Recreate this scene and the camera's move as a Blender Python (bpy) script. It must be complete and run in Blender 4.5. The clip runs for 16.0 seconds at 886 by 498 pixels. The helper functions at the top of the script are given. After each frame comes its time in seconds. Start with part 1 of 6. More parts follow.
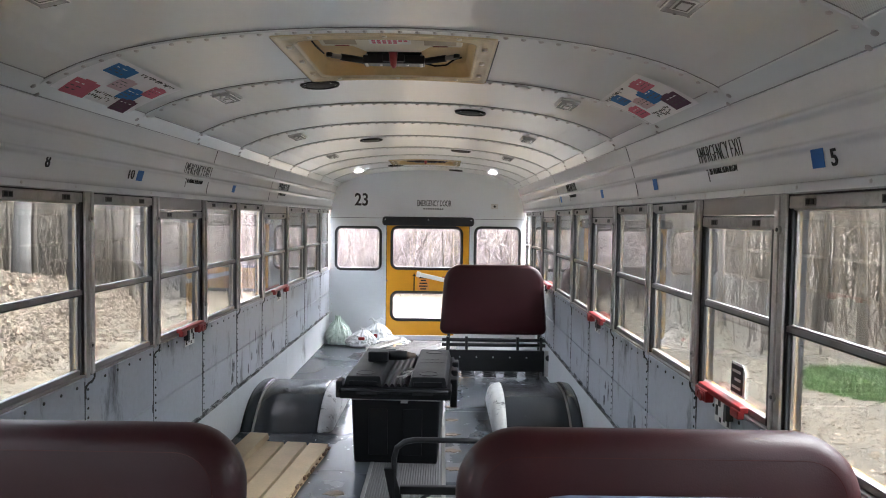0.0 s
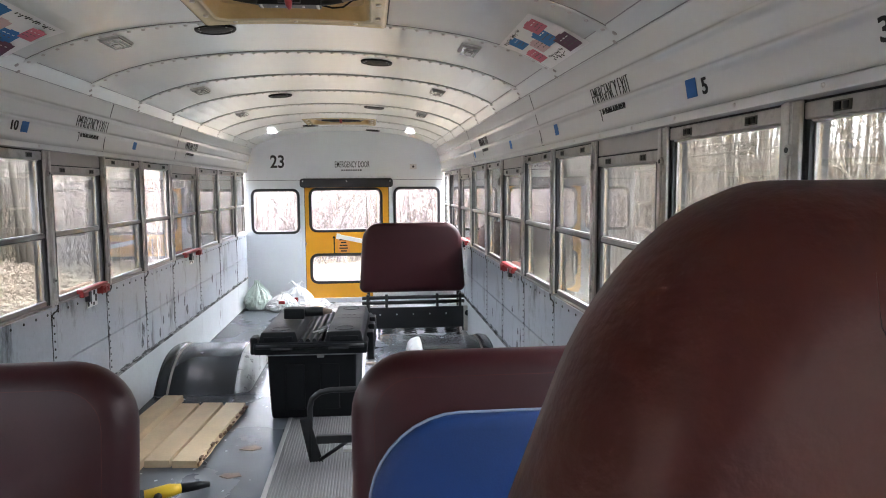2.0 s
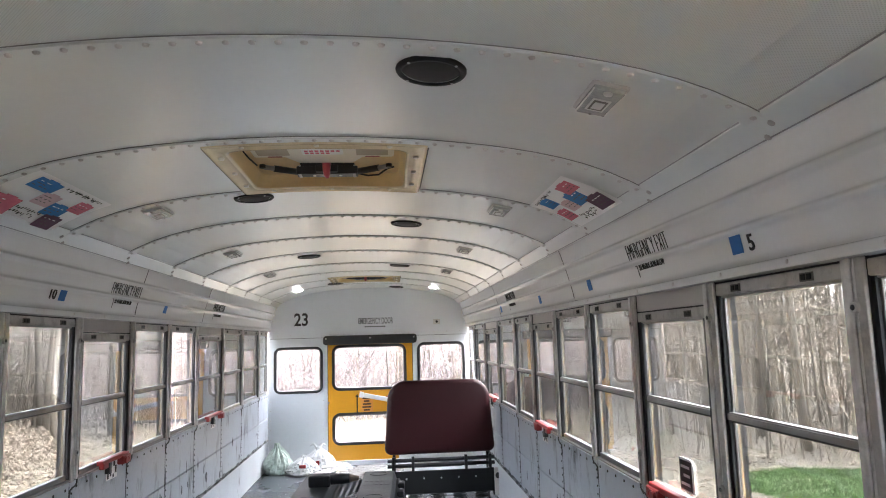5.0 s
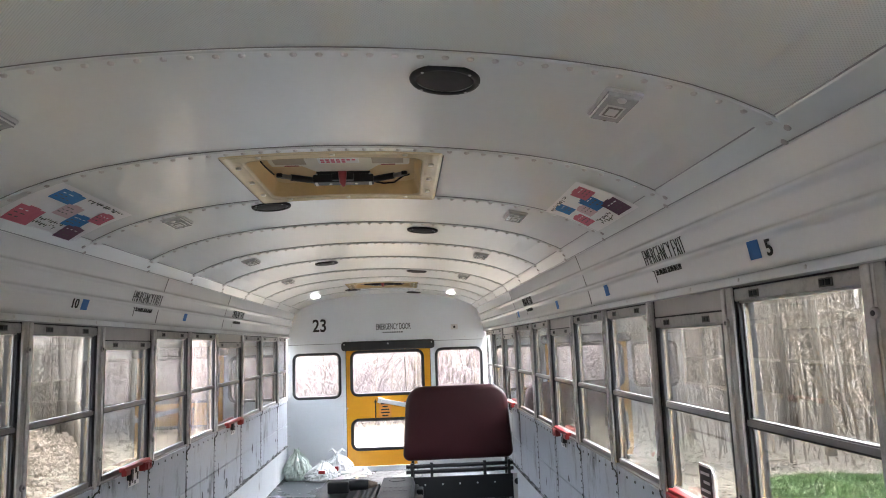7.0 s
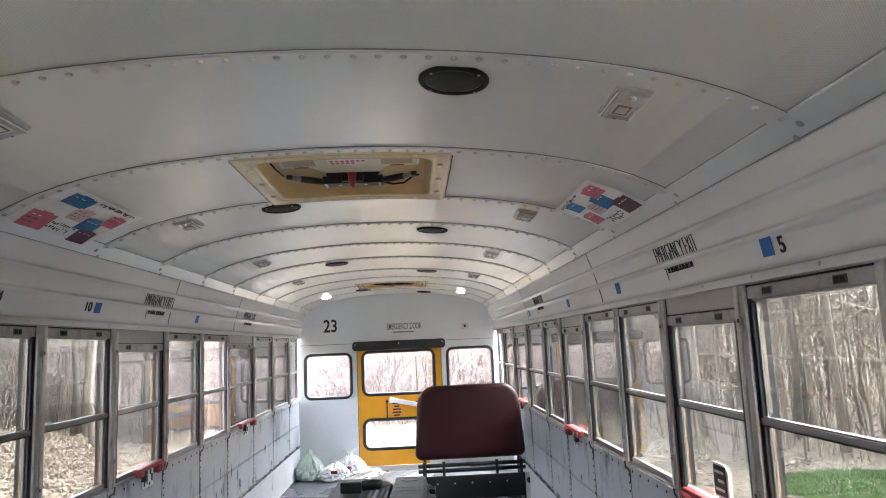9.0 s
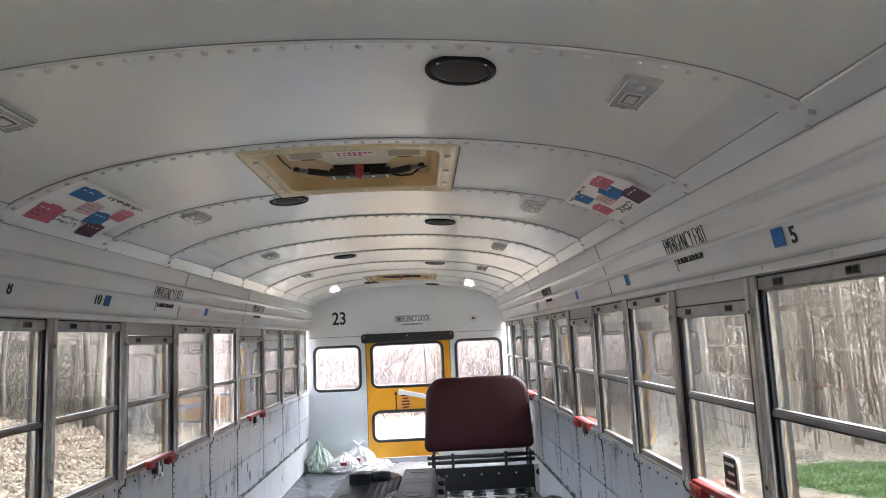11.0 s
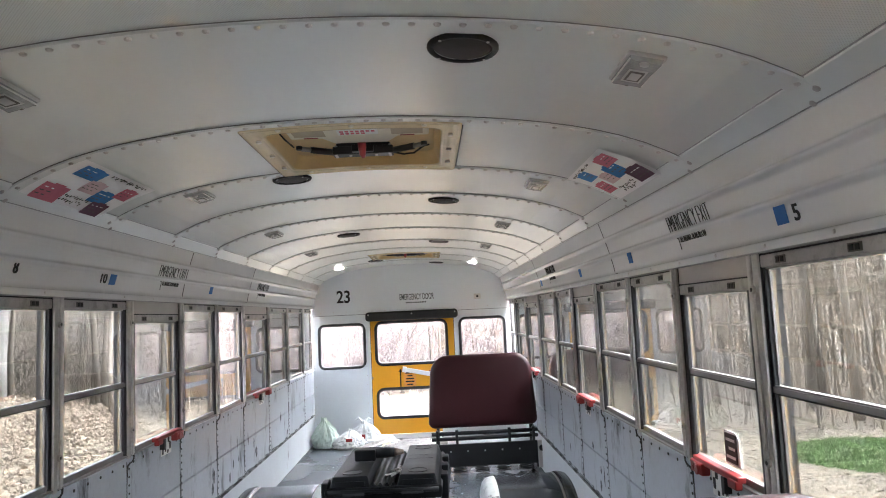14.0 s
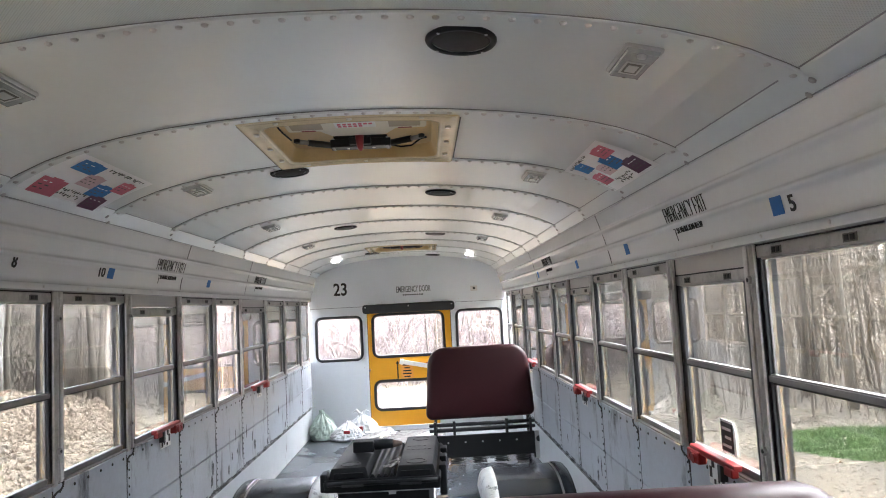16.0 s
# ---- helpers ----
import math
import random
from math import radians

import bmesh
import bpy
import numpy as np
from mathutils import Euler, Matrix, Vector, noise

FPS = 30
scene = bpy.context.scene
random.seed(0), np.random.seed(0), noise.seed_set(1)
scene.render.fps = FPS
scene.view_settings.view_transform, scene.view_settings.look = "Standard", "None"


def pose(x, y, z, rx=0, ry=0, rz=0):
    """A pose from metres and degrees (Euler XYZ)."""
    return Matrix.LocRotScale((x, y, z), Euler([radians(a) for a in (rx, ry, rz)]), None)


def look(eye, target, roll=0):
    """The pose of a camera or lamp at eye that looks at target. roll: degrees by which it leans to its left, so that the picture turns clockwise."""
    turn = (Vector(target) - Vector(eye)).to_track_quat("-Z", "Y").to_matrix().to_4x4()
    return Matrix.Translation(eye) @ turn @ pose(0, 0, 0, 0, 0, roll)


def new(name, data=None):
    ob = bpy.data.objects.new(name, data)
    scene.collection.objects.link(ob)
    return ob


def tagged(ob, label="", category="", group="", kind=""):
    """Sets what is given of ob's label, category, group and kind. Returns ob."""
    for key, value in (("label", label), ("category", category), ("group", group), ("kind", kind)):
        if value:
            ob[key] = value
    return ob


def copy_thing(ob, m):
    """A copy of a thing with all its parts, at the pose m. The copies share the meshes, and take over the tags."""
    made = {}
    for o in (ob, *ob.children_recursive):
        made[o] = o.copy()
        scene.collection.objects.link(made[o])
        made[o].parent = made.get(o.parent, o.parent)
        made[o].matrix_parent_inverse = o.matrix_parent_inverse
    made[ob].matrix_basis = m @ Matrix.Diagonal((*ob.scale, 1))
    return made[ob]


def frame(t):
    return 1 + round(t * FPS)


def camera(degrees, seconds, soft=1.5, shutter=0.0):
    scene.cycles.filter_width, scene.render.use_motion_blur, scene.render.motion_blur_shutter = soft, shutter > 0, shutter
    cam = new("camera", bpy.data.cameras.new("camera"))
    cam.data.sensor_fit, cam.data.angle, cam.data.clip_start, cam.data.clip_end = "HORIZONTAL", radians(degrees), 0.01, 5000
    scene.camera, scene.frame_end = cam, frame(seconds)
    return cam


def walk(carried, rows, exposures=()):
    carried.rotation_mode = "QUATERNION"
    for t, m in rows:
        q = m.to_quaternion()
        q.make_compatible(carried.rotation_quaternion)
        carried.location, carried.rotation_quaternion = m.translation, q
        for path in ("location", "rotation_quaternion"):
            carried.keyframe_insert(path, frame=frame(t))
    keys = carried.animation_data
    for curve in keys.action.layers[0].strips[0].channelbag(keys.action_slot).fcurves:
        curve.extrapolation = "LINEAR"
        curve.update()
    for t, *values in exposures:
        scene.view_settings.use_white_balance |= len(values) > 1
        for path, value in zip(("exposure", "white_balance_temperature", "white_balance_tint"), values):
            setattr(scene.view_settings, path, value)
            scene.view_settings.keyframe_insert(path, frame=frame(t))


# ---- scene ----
cam = camera(65.6, 16.0, soft=1.0)
PATH = [
    (0, (0.19, 0.199, 1.439), (0.189, 2.197, 1.35), 0.8),
    (0.5, (0.185, 0.195, 1.434), (0.162, 2.194, 1.379), 0.9),
    (1, (0.187, 0.196, 1.431), (0.15, 2.195, 1.39), 0.8),
    (1.5, (0.228, 0.194, 1.436), (0.194, 2.193, 1.41), -0.3),
    (1.7, (0.268, 0.215, 1.407), (0.306, 2.214, 1.362), -0.1),
    (1.9, (0.286, 0.19, 1.360), (0.428, 2.181, 1.233), -0.1),
    (2, (0.275, 0.165, 1.35), (0.484, 2.146, 1.169), -0.4),
    (2.2, (0.276, 0.18, 1.331), (0.517, 2.154, 1.118), 0.1),
    (2.5, (0.271, 0.157, 1.334), (0.558, 2.126, 1.135), 0.2),
    (3, (0.234, 0.172, 1.321), (0.556, 2.141, 1.186), -1.2),
    (3.5, (0.225, 0.192, 1.315), (0.555, 2.163, 1.232), -2.1),
    (3.7, (0.223, 0.212, 1.331), (0.540, 2.186, 1.348), -3.2),
    (4, (0.207, 0.212, 1.352), (0.474, 2.188, 1.502), -3.9),
    (4.2, (0.212, 0.222, 1.366), (0.418, 2.2, 1.581), -2.5),
    (6.5, (0.213, 0.206, 1.388), (0.343, 2.183, 1.664), -1.8),
    (7, (0.217, 0.21, 1.389), (0.332, 2.188, 1.663), -2.0),
    (7.5, (0.218, 0.211, 1.391), (0.324, 2.19, 1.66), -2.1),
    (8, (0.219, 0.214, 1.392), (0.315, 2.194, 1.659), -2.1),
    (8.5, (0.217, 0.209, 1.392), (0.309, 2.189, 1.664), -2.3),
    (9, (0.215, 0.211, 1.393), (0.302, 2.19, 1.665), -2.5),
    (11.5, (0.218, 0.221, 1.392), (0.277, 2.206, 1.634), -2.6),
    (12, (0.217, 0.209, 1.391), (0.279, 2.195, 1.622), -2.7),
    (12.5, (0.215, 0.205, 1.39), (0.281, 2.193, 1.606), -2.8),
    (13, (0.217, 0.209, 1.392), (0.278, 2.198, 1.597), -2.8),
    (13.5, (0.218, 0.211, 1.391), (0.271, 2.2, 1.588), -2.8),
    (14, (0.221, 0.215, 1.392), (0.268, 2.206, 1.581), -2.7),
    (14.5, (0.224, 0.216, 1.391), (0.266, 2.207, 1.575), -2.6),
    (15, (0.222, 0.215, 1.392), (0.267, 2.206, 1.57), -2.6),
    (15.5, (0.215, 0.207, 1.392), (0.27, 2.199, 1.561), -2.8),
    (16, (0.213, 0.205, 1.391), (0.271, 2.197, 1.557), -3.0),
]
KELVIN, TINT_SHIFT = 6130, 14
STOPS = [(t, v + 1.34) for t, v in ((0, 4.85), (1, 4.95), (1.5, 5.05), (2, 5.25), (2.5, 5.4), (3, 5.5), (3.5, 5.5), (4, 5.4), (6.5, 5.15), (9, 5.15), (16, 5.2))]
walk(cam, [(t, look(eye, target, roll)) for t, eye, target, roll in PATH], [(t, stop, KELVIN, TINT_SHIFT) for t, stop in STOPS])

SKY_STRENGTH, SUN_STRENGTH = 0.15, 0.22
TINT_RGB = (0.375, 0.385, 0.38)

# ---------------------------------------------------------------- light
world = bpy.data.worlds.new("overcast_sky")
scene.world = world
world.use_nodes = True
wn, wl = world.node_tree.nodes, world.node_tree.links
wn.clear()
sky = wn.new("ShaderNodeTexSky")
sky.sky_type, sky.sun_disc = "NISHITA", False
sky.sun_elevation, sky.sun_rotation = radians(55), radians(74)
sky.air_density, sky.dust_density, sky.ozone_density = 1.0, 4.0, 1.0
pale = wn.new("ShaderNodeHueSaturation")
pale.inputs["Saturation"].default_value = 0.22
bg = wn.new("ShaderNodeBackground")
bg.inputs["Strength"].default_value = SKY_STRENGTH
wout = wn.new("ShaderNodeOutputWorld")
wl.new(sky.outputs["Color"], pale.inputs["Color"])
wl.new(pale.outputs["Color"], bg.inputs["Color"])
wl.new(bg.outputs["Background"], wout.inputs["Surface"])

sun_data = bpy.data.lights.new("sun", "SUN")
sun_data.energy, sun_data.angle, sun_data.color = SUN_STRENGTH, radians(70), (1.0, 0.97, 0.93)
sun = new("sun", sun_data)
sun.matrix_world = look((24, 7, 36), (0, 0, 0))


# ---------------------------------------------------------------- materials
def material(name, colour, rough=0.6, metal=0.0, var=0.12, scale=3.0, fine=60.0, bump=0.08, spots=None, coat=0.0, rand=0.0, island=0.0, rvar=0.1, streak=1.0, spec=0.5, edge=0.08):
    """A surface with broad and fine variation of its colour and gloss, fine relief, and stains where spots=(colour, scale, amount)."""
    m = bpy.data.materials.new(name)
    m.use_nodes = True
    n, l = m.node_tree.nodes, m.node_tree.links
    b = n["Principled BSDF"]
    b.inputs["Metallic"].default_value = metal
    b.inputs["Specular IOR Level"].default_value = spec
    if coat:
        b.inputs["Coat Weight"].default_value = coat
        b.inputs["Coat Roughness"].default_value = 0.15
    co = n.new("ShaderNodeTexCoord")
    big, small = n.new("ShaderNodeTexNoise"), n.new("ShaderNodeTexNoise")
    for tex, s, d in ((big, scale, 5.0), (small, fine, 3.0)):
        tex.inputs["Scale"].default_value, tex.inputs["Detail"].default_value = s, d
        l.new(co.outputs["Object"], tex.inputs["Vector"])
    both = n.new("ShaderNodeMath")
    both.operation = "MULTIPLY_ADD"
    both.inputs[1].default_value = 0.35
    l.new(small.outputs["Fac"], both.inputs[0])
    l.new(big.outputs["Fac"], both.inputs[2])
    ramp = n.new("ShaderNodeMapRange")
    ramp.inputs["From Min"].default_value, ramp.inputs["From Max"].default_value = 0.4, 0.95
    ramp.inputs["To Min"].default_value, ramp.inputs["To Max"].default_value = 1 - var, 1 + var
    l.new(both.outputs["Value"], ramp.inputs["Value"])
    hsv = n.new("ShaderNodeHueSaturation")
    hsv.inputs["Color"].default_value = (*colour, 1)
    last = ramp.outputs["Result"]
    if rand or island:
        info = n.new("ShaderNodeObjectInfo" if rand else "ShaderNodeNewGeometry")
        mr = n.new("ShaderNodeMapRange")
        k = rand or island
        mr.inputs["To Min"].default_value, mr.inputs["To Max"].default_value = 1 - k, 1 + k
        l.new(info.outputs["Random" if rand else "Random Per Island"], mr.inputs["Value"])
        mul = n.new("ShaderNodeMath")
        mul.operation = "MULTIPLY"
        l.new(last, mul.inputs[0])
        l.new(mr.outputs["Result"], mul.inputs[1])
        last = mul.outputs["Value"]
    l.new(last, hsv.inputs["Value"])
    col = hsv.outputs["Color"]
    if spots:
        sc, ss, amount = spots
        sp = n.new("ShaderNodeTexNoise")
        sp.inputs["Scale"].default_value, sp.inputs["Detail"].default_value, sp.inputs["Roughness"].default_value = ss, 8.0, 0.7
        mp = n.new("ShaderNodeMapping")
        mp.inputs["Scale"].default_value = (1, 1, streak)
        l.new(co.outputs["Object"], mp.inputs["Vector"])
        l.new(mp.outputs["Vector"], sp.inputs["Vector"])
        lim = n.new("ShaderNodeMapRange")
        lim.inputs["From Min"].default_value, lim.inputs["From Max"].default_value = 0.72 - edge / 2 - amount * 0.3, 0.72 + edge / 2 - amount * 0.3
        l.new(sp.outputs["Fac"], lim.inputs["Value"])
        mix = n.new("ShaderNodeMix")
        mix.data_type = "RGBA"
        l.new(lim.outputs["Result"], mix.inputs["Factor"])
        l.new(col, mix.inputs["A"])
        mix.inputs["B"].default_value = (*sc, 1)
        col = mix.outputs["Result"]
    l.new(col, b.inputs["Base Color"])
    rr = n.new("ShaderNodeMapRange")
    rr.inputs["To Min"].default_value, rr.inputs["To Max"].default_value = max(0.03, rough - rvar), min(1, rough + rvar)
    l.new(big.outputs["Fac"], rr.inputs["Value"])
    l.new(rr.outputs["Result"], b.inputs["Roughness"])
    if bump:
        bp = n.new("ShaderNodeBump")
        bp.inputs["Strength"].default_value, bp.inputs["Distance"].default_value = bump, 0.01
        l.new(both.outputs["Value"], bp.inputs["Height"])
        l.new(bp.outputs["Normal"], b.inputs["Normal"])
    return m


def glass(name, tint, haze=0.0):
    """A thin pane: tinted see-through, with mirror gloss by Fresnel and a little dust."""
    m = bpy.data.materials.new(name)
    m.use_nodes = True
    n, l = m.node_tree.nodes, m.node_tree.links
    n.clear()
    clear, gloss, dust = n.new("ShaderNodeBsdfTransparent"), n.new("ShaderNodeBsdfGlossy"), n.new("ShaderNodeBsdfDiffuse")
    clear.inputs["Color"].default_value = (*tint, 1)
    gloss.inputs["Roughness"].default_value = 0.02
    dust.inputs["Color"].default_value = (0.62, 0.62, 0.6, 1)
    fr, power, fres = n.new("ShaderNodeLayerWeight"), n.new("ShaderNodeMath"), n.new("ShaderNodeMapRange")
    fr.inputs["Blend"].default_value = 0.5
    power.operation = "POWER"
    power.inputs[1].default_value = 5.0
    fres.inputs["To Min"].default_value = 0.04
    l.new(fr.outputs["Facing"], power.inputs[0])
    l.new(power.outputs["Value"], fres.inputs["Value"])
    mix, out = n.new("ShaderNodeMixShader"), n.new("ShaderNodeOutputMaterial")
    film = n.new("ShaderNodeMixShader")
    co, nz, mr = n.new("ShaderNodeTexCoord"), n.new("ShaderNodeTexNoise"), n.new("ShaderNodeMapRange")
    nz.inputs["Scale"].default_value, nz.inputs["Detail"].default_value = 4.0, 6.0
    mr.inputs["From Min"].default_value, mr.inputs["From Max"].default_value = 0.35, 0.75
    mr.inputs["To Max"].default_value = haze * 2
    l.new(co.outputs["Object"], nz.inputs["Vector"])
    l.new(nz.outputs["Fac"], mr.inputs["Value"])
    l.new(mr.outputs["Result"], film.inputs["Fac"])
    l.new(clear.outputs["BSDF"], film.inputs[1])
    l.new(dust.outputs["BSDF"], film.inputs[2])
    l.new(fres.outputs["Result"], mix.inputs["Fac"])
    l.new(film.outputs["Shader"], mix.inputs[1])
    l.new(gloss.outputs["BSDF"], mix.inputs[2])
    l.new(mix.outputs["Shader"], out.inputs["Surface"])
    return m


def glowing(name, colour, strength):
    m = bpy.data.materials.new(name)
    m.use_nodes = True
    b = m.node_tree.nodes["Principled BSDF"]
    b.inputs["Base Color"].default_value = (*colour, 1)
    b.inputs["Emission Color"].default_value = (*colour, 1)
    b.inputs["Emission Strength"].default_value = strength
    return m


CEIL = material("ceiling_enamel", (0.735, 0.757, 0.743), 0.31, 0.48, 0.03, 1.1, 40, 0.006, rvar=0.05)
def perforate(m, pitch):
    """Rows of small dark holes over a panel."""
    n, l = m.node_tree.nodes, m.node_tree.links
    b = n["Principled BSDF"]
    src = b.inputs["Base Color"].links[0].from_socket
    co, sep = n.new("ShaderNodeTexCoord"), n.new("ShaderNodeSeparateXYZ")
    l.new(co.outputs["Object"], sep.inputs["Vector"])
    waves = []
    for axis in "XY":
        k, s = n.new("ShaderNodeMath"), n.new("ShaderNodeMath")
        k.operation, s.operation = "MULTIPLY", "SINE"
        k.inputs[1].default_value = 2 * math.pi / pitch
        l.new(sep.outputs[axis], k.inputs[0])
        l.new(k.outputs["Value"], s.inputs[0])
        waves.append(s)
    mul, lim, mix = n.new("ShaderNodeMath"), n.new("ShaderNodeMapRange"), n.new("ShaderNodeMix")
    mul.operation = "MULTIPLY"
    l.new(waves[0].outputs["Value"], mul.inputs[0])
    l.new(waves[1].outputs["Value"], mul.inputs[1])
    lim.inputs["From Min"].default_value, lim.inputs["From Max"].default_value = 0.25, 0.4
    l.new(mul.outputs["Value"], lim.inputs["Value"])
    mix.data_type = "RGBA"
    mix.inputs["B"].default_value = (0.55, 0.58, 0.56, 1)
    l.new(lim.outputs["Result"], mix.inputs["Factor"])
    l.new(src, mix.inputs["A"])
    l.new(mix.outputs["Result"], b.inputs["Base Color"])


PERF = material("perforated_panel", (0.675, 0.712, 0.69), 0.42, 0.3, 0.04, 1.3, 60, 0.012, rvar=0.02)
perforate(PERF, 0.0065)
WHITE = material("white_enamel", (0.75, 0.755, 0.755), 0.23, 0.0, 0.04, 1.5, 70, 0.012, rvar=0.03)
REARW = material("rear_white_enamel", (0.7, 0.73, 0.76), 0.42, 0.0, 0.05, 1.5, 70, 0.04)
PANEL = material("galvanised_panel", (0.44, 0.475, 0.525), 0.36, 0.2, 0.16, 2.2, 40, 0.05, ((0.06, 0.065, 0.08), 5.5, 0.34), streak=0.35, edge=0.14)
LEDGE = material("dirty_ledge", (0.3, 0.31, 0.32), 0.7, 0.0, 0.2, 4, 60, 0.2, ((0.02, 0.02, 0.02), 9.0, 0.75), edge=0.12)
SCUFF = material("black_scuff", (0.05, 0.053, 0.062), 0.6, 0.0, 0.3, 30, 90, 0.1, ((0.3, 0.32, 0.36), 45, 0.45), edge=0.2)
TRIMJ = material("pale_trim_joint", (0.34, 0.34, 0.34), 0.6)
KICK = material("white_kick_panel", (0.58, 0.61, 0.63), 0.5, 0.0, 0.1, 2.5, 40, 0.05, ((0.25, 0.24, 0.23), 5, 0.14), streak=0.4)
SEAM = material("dark_seam_sealant_and_gap", (0.05, 0.05, 0.05), 0.8, 0.0, 0.3, 8, 80, 0.2)
ALU = material("window_aluminium", (0.64, 0.62, 0.6), 0.34, 0.45, 0.14, 5, 120, 0.06, ((0.3, 0.28, 0.26), 14, 0.2), edge=0.3)
ALUD = material("weathered_aluminium", (0.47, 0.45, 0.43), 0.42, 0.4, 0.16, 6, 120, 0.08, ((0.2, 0.18, 0.165), 16, 0.25), edge=0.3)
BEIGE = material("filler_panel_grey", (0.5, 0.47, 0.45), 0.5, 0.1, 0.08, 4, 80, 0.05)
EDGEY = material("faded_outer_edge", (0.3, 0.23, 0.14), 0.6, 0.0, 0.15, 8, 80, 0.05)
RAILM = material("meeting_rail_metal", (0.3, 0.29, 0.28), 0.35, 0.7, 0.14, 6, 120, 0.06)
JOINT = material("grey_joint", (0.22, 0.22, 0.22), 0.7)
RUBBER = material("black_rubber", (0.025, 0.025, 0.027), 0.6, 0.0, 0.2, 8, 150, 0.1)
BLACKPL = material("black_plastic", (0.006, 0.0065, 0.0075), 0.5, 0.0, 0.25, 6, 200, 0.1, ((0.03, 0.03, 0.032), 14, 0.05), spec=0.25)
BLACKMET = material("black_painted_steel", (0.011, 0.011, 0.012), 0.4, 0.0, 0.2, 8, 90, 0.06)
STEEL = material("bare_steel", (0.6, 0.6, 0.59), 0.35, 0.9, 0.12, 8, 120, 0.05)
MAROON = material("maroon_vinyl", (0.033, 0.0062, 0.008), 0.4, 0.0, 0.14, 5, 260, 0.1, spec=0.32)
MAROON2 = material("maroon_vinyl_driver", (0.06, 0.0135, 0.0115), 0.42, 0.0, 0.18, 4, 220, 0.1, spec=0.25)
BLUEV = material("blue_vinyl", (0.004, 0.025, 0.105), 0.55, 0.0, 0.14, 5, 260, 0.12, spec=0.3)
PIPING = material("pale_piping", (0.2, 0.24, 0.34), 0.6)
YELLOW = material("school_bus_yellow", (0.78, 0.36, 0.012), 0.4, 0.0, 0.06, 3, 60, 0.04)
RED = material("red_paint", (0.27, 0.02, 0.019), 0.4, 0.0, 0.15, 9, 100, 0.06)
REDPL = material("red_plastic", (0.34, 0.04, 0.045), 0.35)
CREAM = material("cream_hatch_plastic", (0.74, 0.63, 0.42), 0.22, 0.0, 0.12, 6, 80, 0.05)
TANW = material("tan_hatch_wall", (0.62, 0.44, 0.2), 0.45, 0.0, 0.12, 6, 80, 0.05)
POCKET = material("tan_pocket", (0.4, 0.33, 0.23), 0.5, 0.0, 0.12, 6, 80, 0.05)
IVORY = material("ivory_moulding", (0.72, 0.67, 0.55), 0.45, 0.0, 0.08, 6, 80, 0.05)
LINO = material("grey_floor_sheet", (0.068, 0.077, 0.09), 0.27, 0.0, 0.1, 1.6, 45, 0.06, ((0.2, 0.2, 0.2), 22, 0.02), edge=0.2)
RIBMAT = material("ribbed_aisle_rubber", (0.12, 0.12, 0.122), 0.55, 0.0, 0.2, 3, 90, 0.08)
STRIP = material("aluminium_floor_strip", (0.42, 0.42, 0.41), 0.35, 0.8, 0.1, 6, 90, 0.05)
WELL = material("black_wheel_cover", (0.03, 0.034, 0.04), 0.24, 0.0, 0.08, 5, 70, 0.08, ((0.2, 0.2, 0.2), 45, 0.05), edge=0.1)
WELLW = material("white_wheel_cover_end", (0.56, 0.57, 0.57), 0.4, 0.0, 0.2, 6, 50, 0.2, ((0.07, 0.07, 0.075), 9, 0.42), edge=0.08)
RUST = material("rusty_floor_patch", (0.17, 0.125, 0.095), 0.85, 0.0, 0.4, 25, 120, 0.2)
PINE = material("pine_board", (0.6, 0.46, 0.29), 0.65, 0.0, 0.16, 5, 70, 0.1, rand=0.1)
BARK_EDGE = material("bark_edge", (0.2, 0.12, 0.07), 0.9, 0.0, 0.4, 25, 90, 0.4)
BAG = material("white_plastic_bag", (0.66, 0.68, 0.69), 0.28, 0.0, 0.08, 9, 60, 0.1)
BAGG = material("pale_green_plastic_bag", (0.46, 0.56, 0.5), 0.3, 0.0, 0.08, 9, 60, 0.1)
# for the unseen front wall: dark, so that it bounces little light
FRONTW = material("unseen_dark_front", (0.13, 0.133, 0.135), 0.6, 0.0, 0.15, 3, 60, 0.08)
INKD = material("worn_dark_metal", (0.12, 0.11, 0.1), 0.6, 0.3)
INK = material("black_lettering", (0.012, 0.012, 0.012), 0.6)
TAPE = material("blue_painters_tape", (0.03, 0.14, 0.42), 0.7)
PAPER = material("white_poster_paper", (0.93, 0.93, 0.93), 0.7, 0.0, 0.05, 5, 60, 0.05)
PINKP = material("pink_paper", (0.62, 0.16, 0.22), 0.7)
PALEP = material("pale_pink_paper", (0.68, 0.5, 0.52), 0.7)
BLUEP = material("blue_paper", (0.03, 0.19, 0.5), 0.7)
PLUMP = material("plum_paper", (0.13, 0.055, 0.1), 0.7)
LENS = material("clear_lamp_lens", (0.42, 0.43, 0.43), 0.12, 0.0, 0.2, 40, 200, 0.3, coat=0.8)
LAMPB = material("lamp_grey_plastic", (0.52, 0.52, 0.51), 0.4)
LIT = glowing("lit_lamp_lens", (1.0, 0.97, 0.92), 0.3)
GRILLE = material("brown_black_speaker_grille", (0.022, 0.018, 0.017), 0.6, 0.0, 0.2, 30, 300, 0.2)
ORANGE = material("orange_label", (0.75, 0.32, 0.06), 0.6)
YPLAST = material("yellow_tool_plastic", (0.75, 0.48, 0.02), 0.4)
CHALK = material("white_label", (0.78, 0.78, 0.76), 0.6)
TINT = glass("tinted_side_glass", TINT_RGB, 0.006)
CLEARG = glass("clear_rear_glass", (0.68, 0.675, 0.67), 0.003)


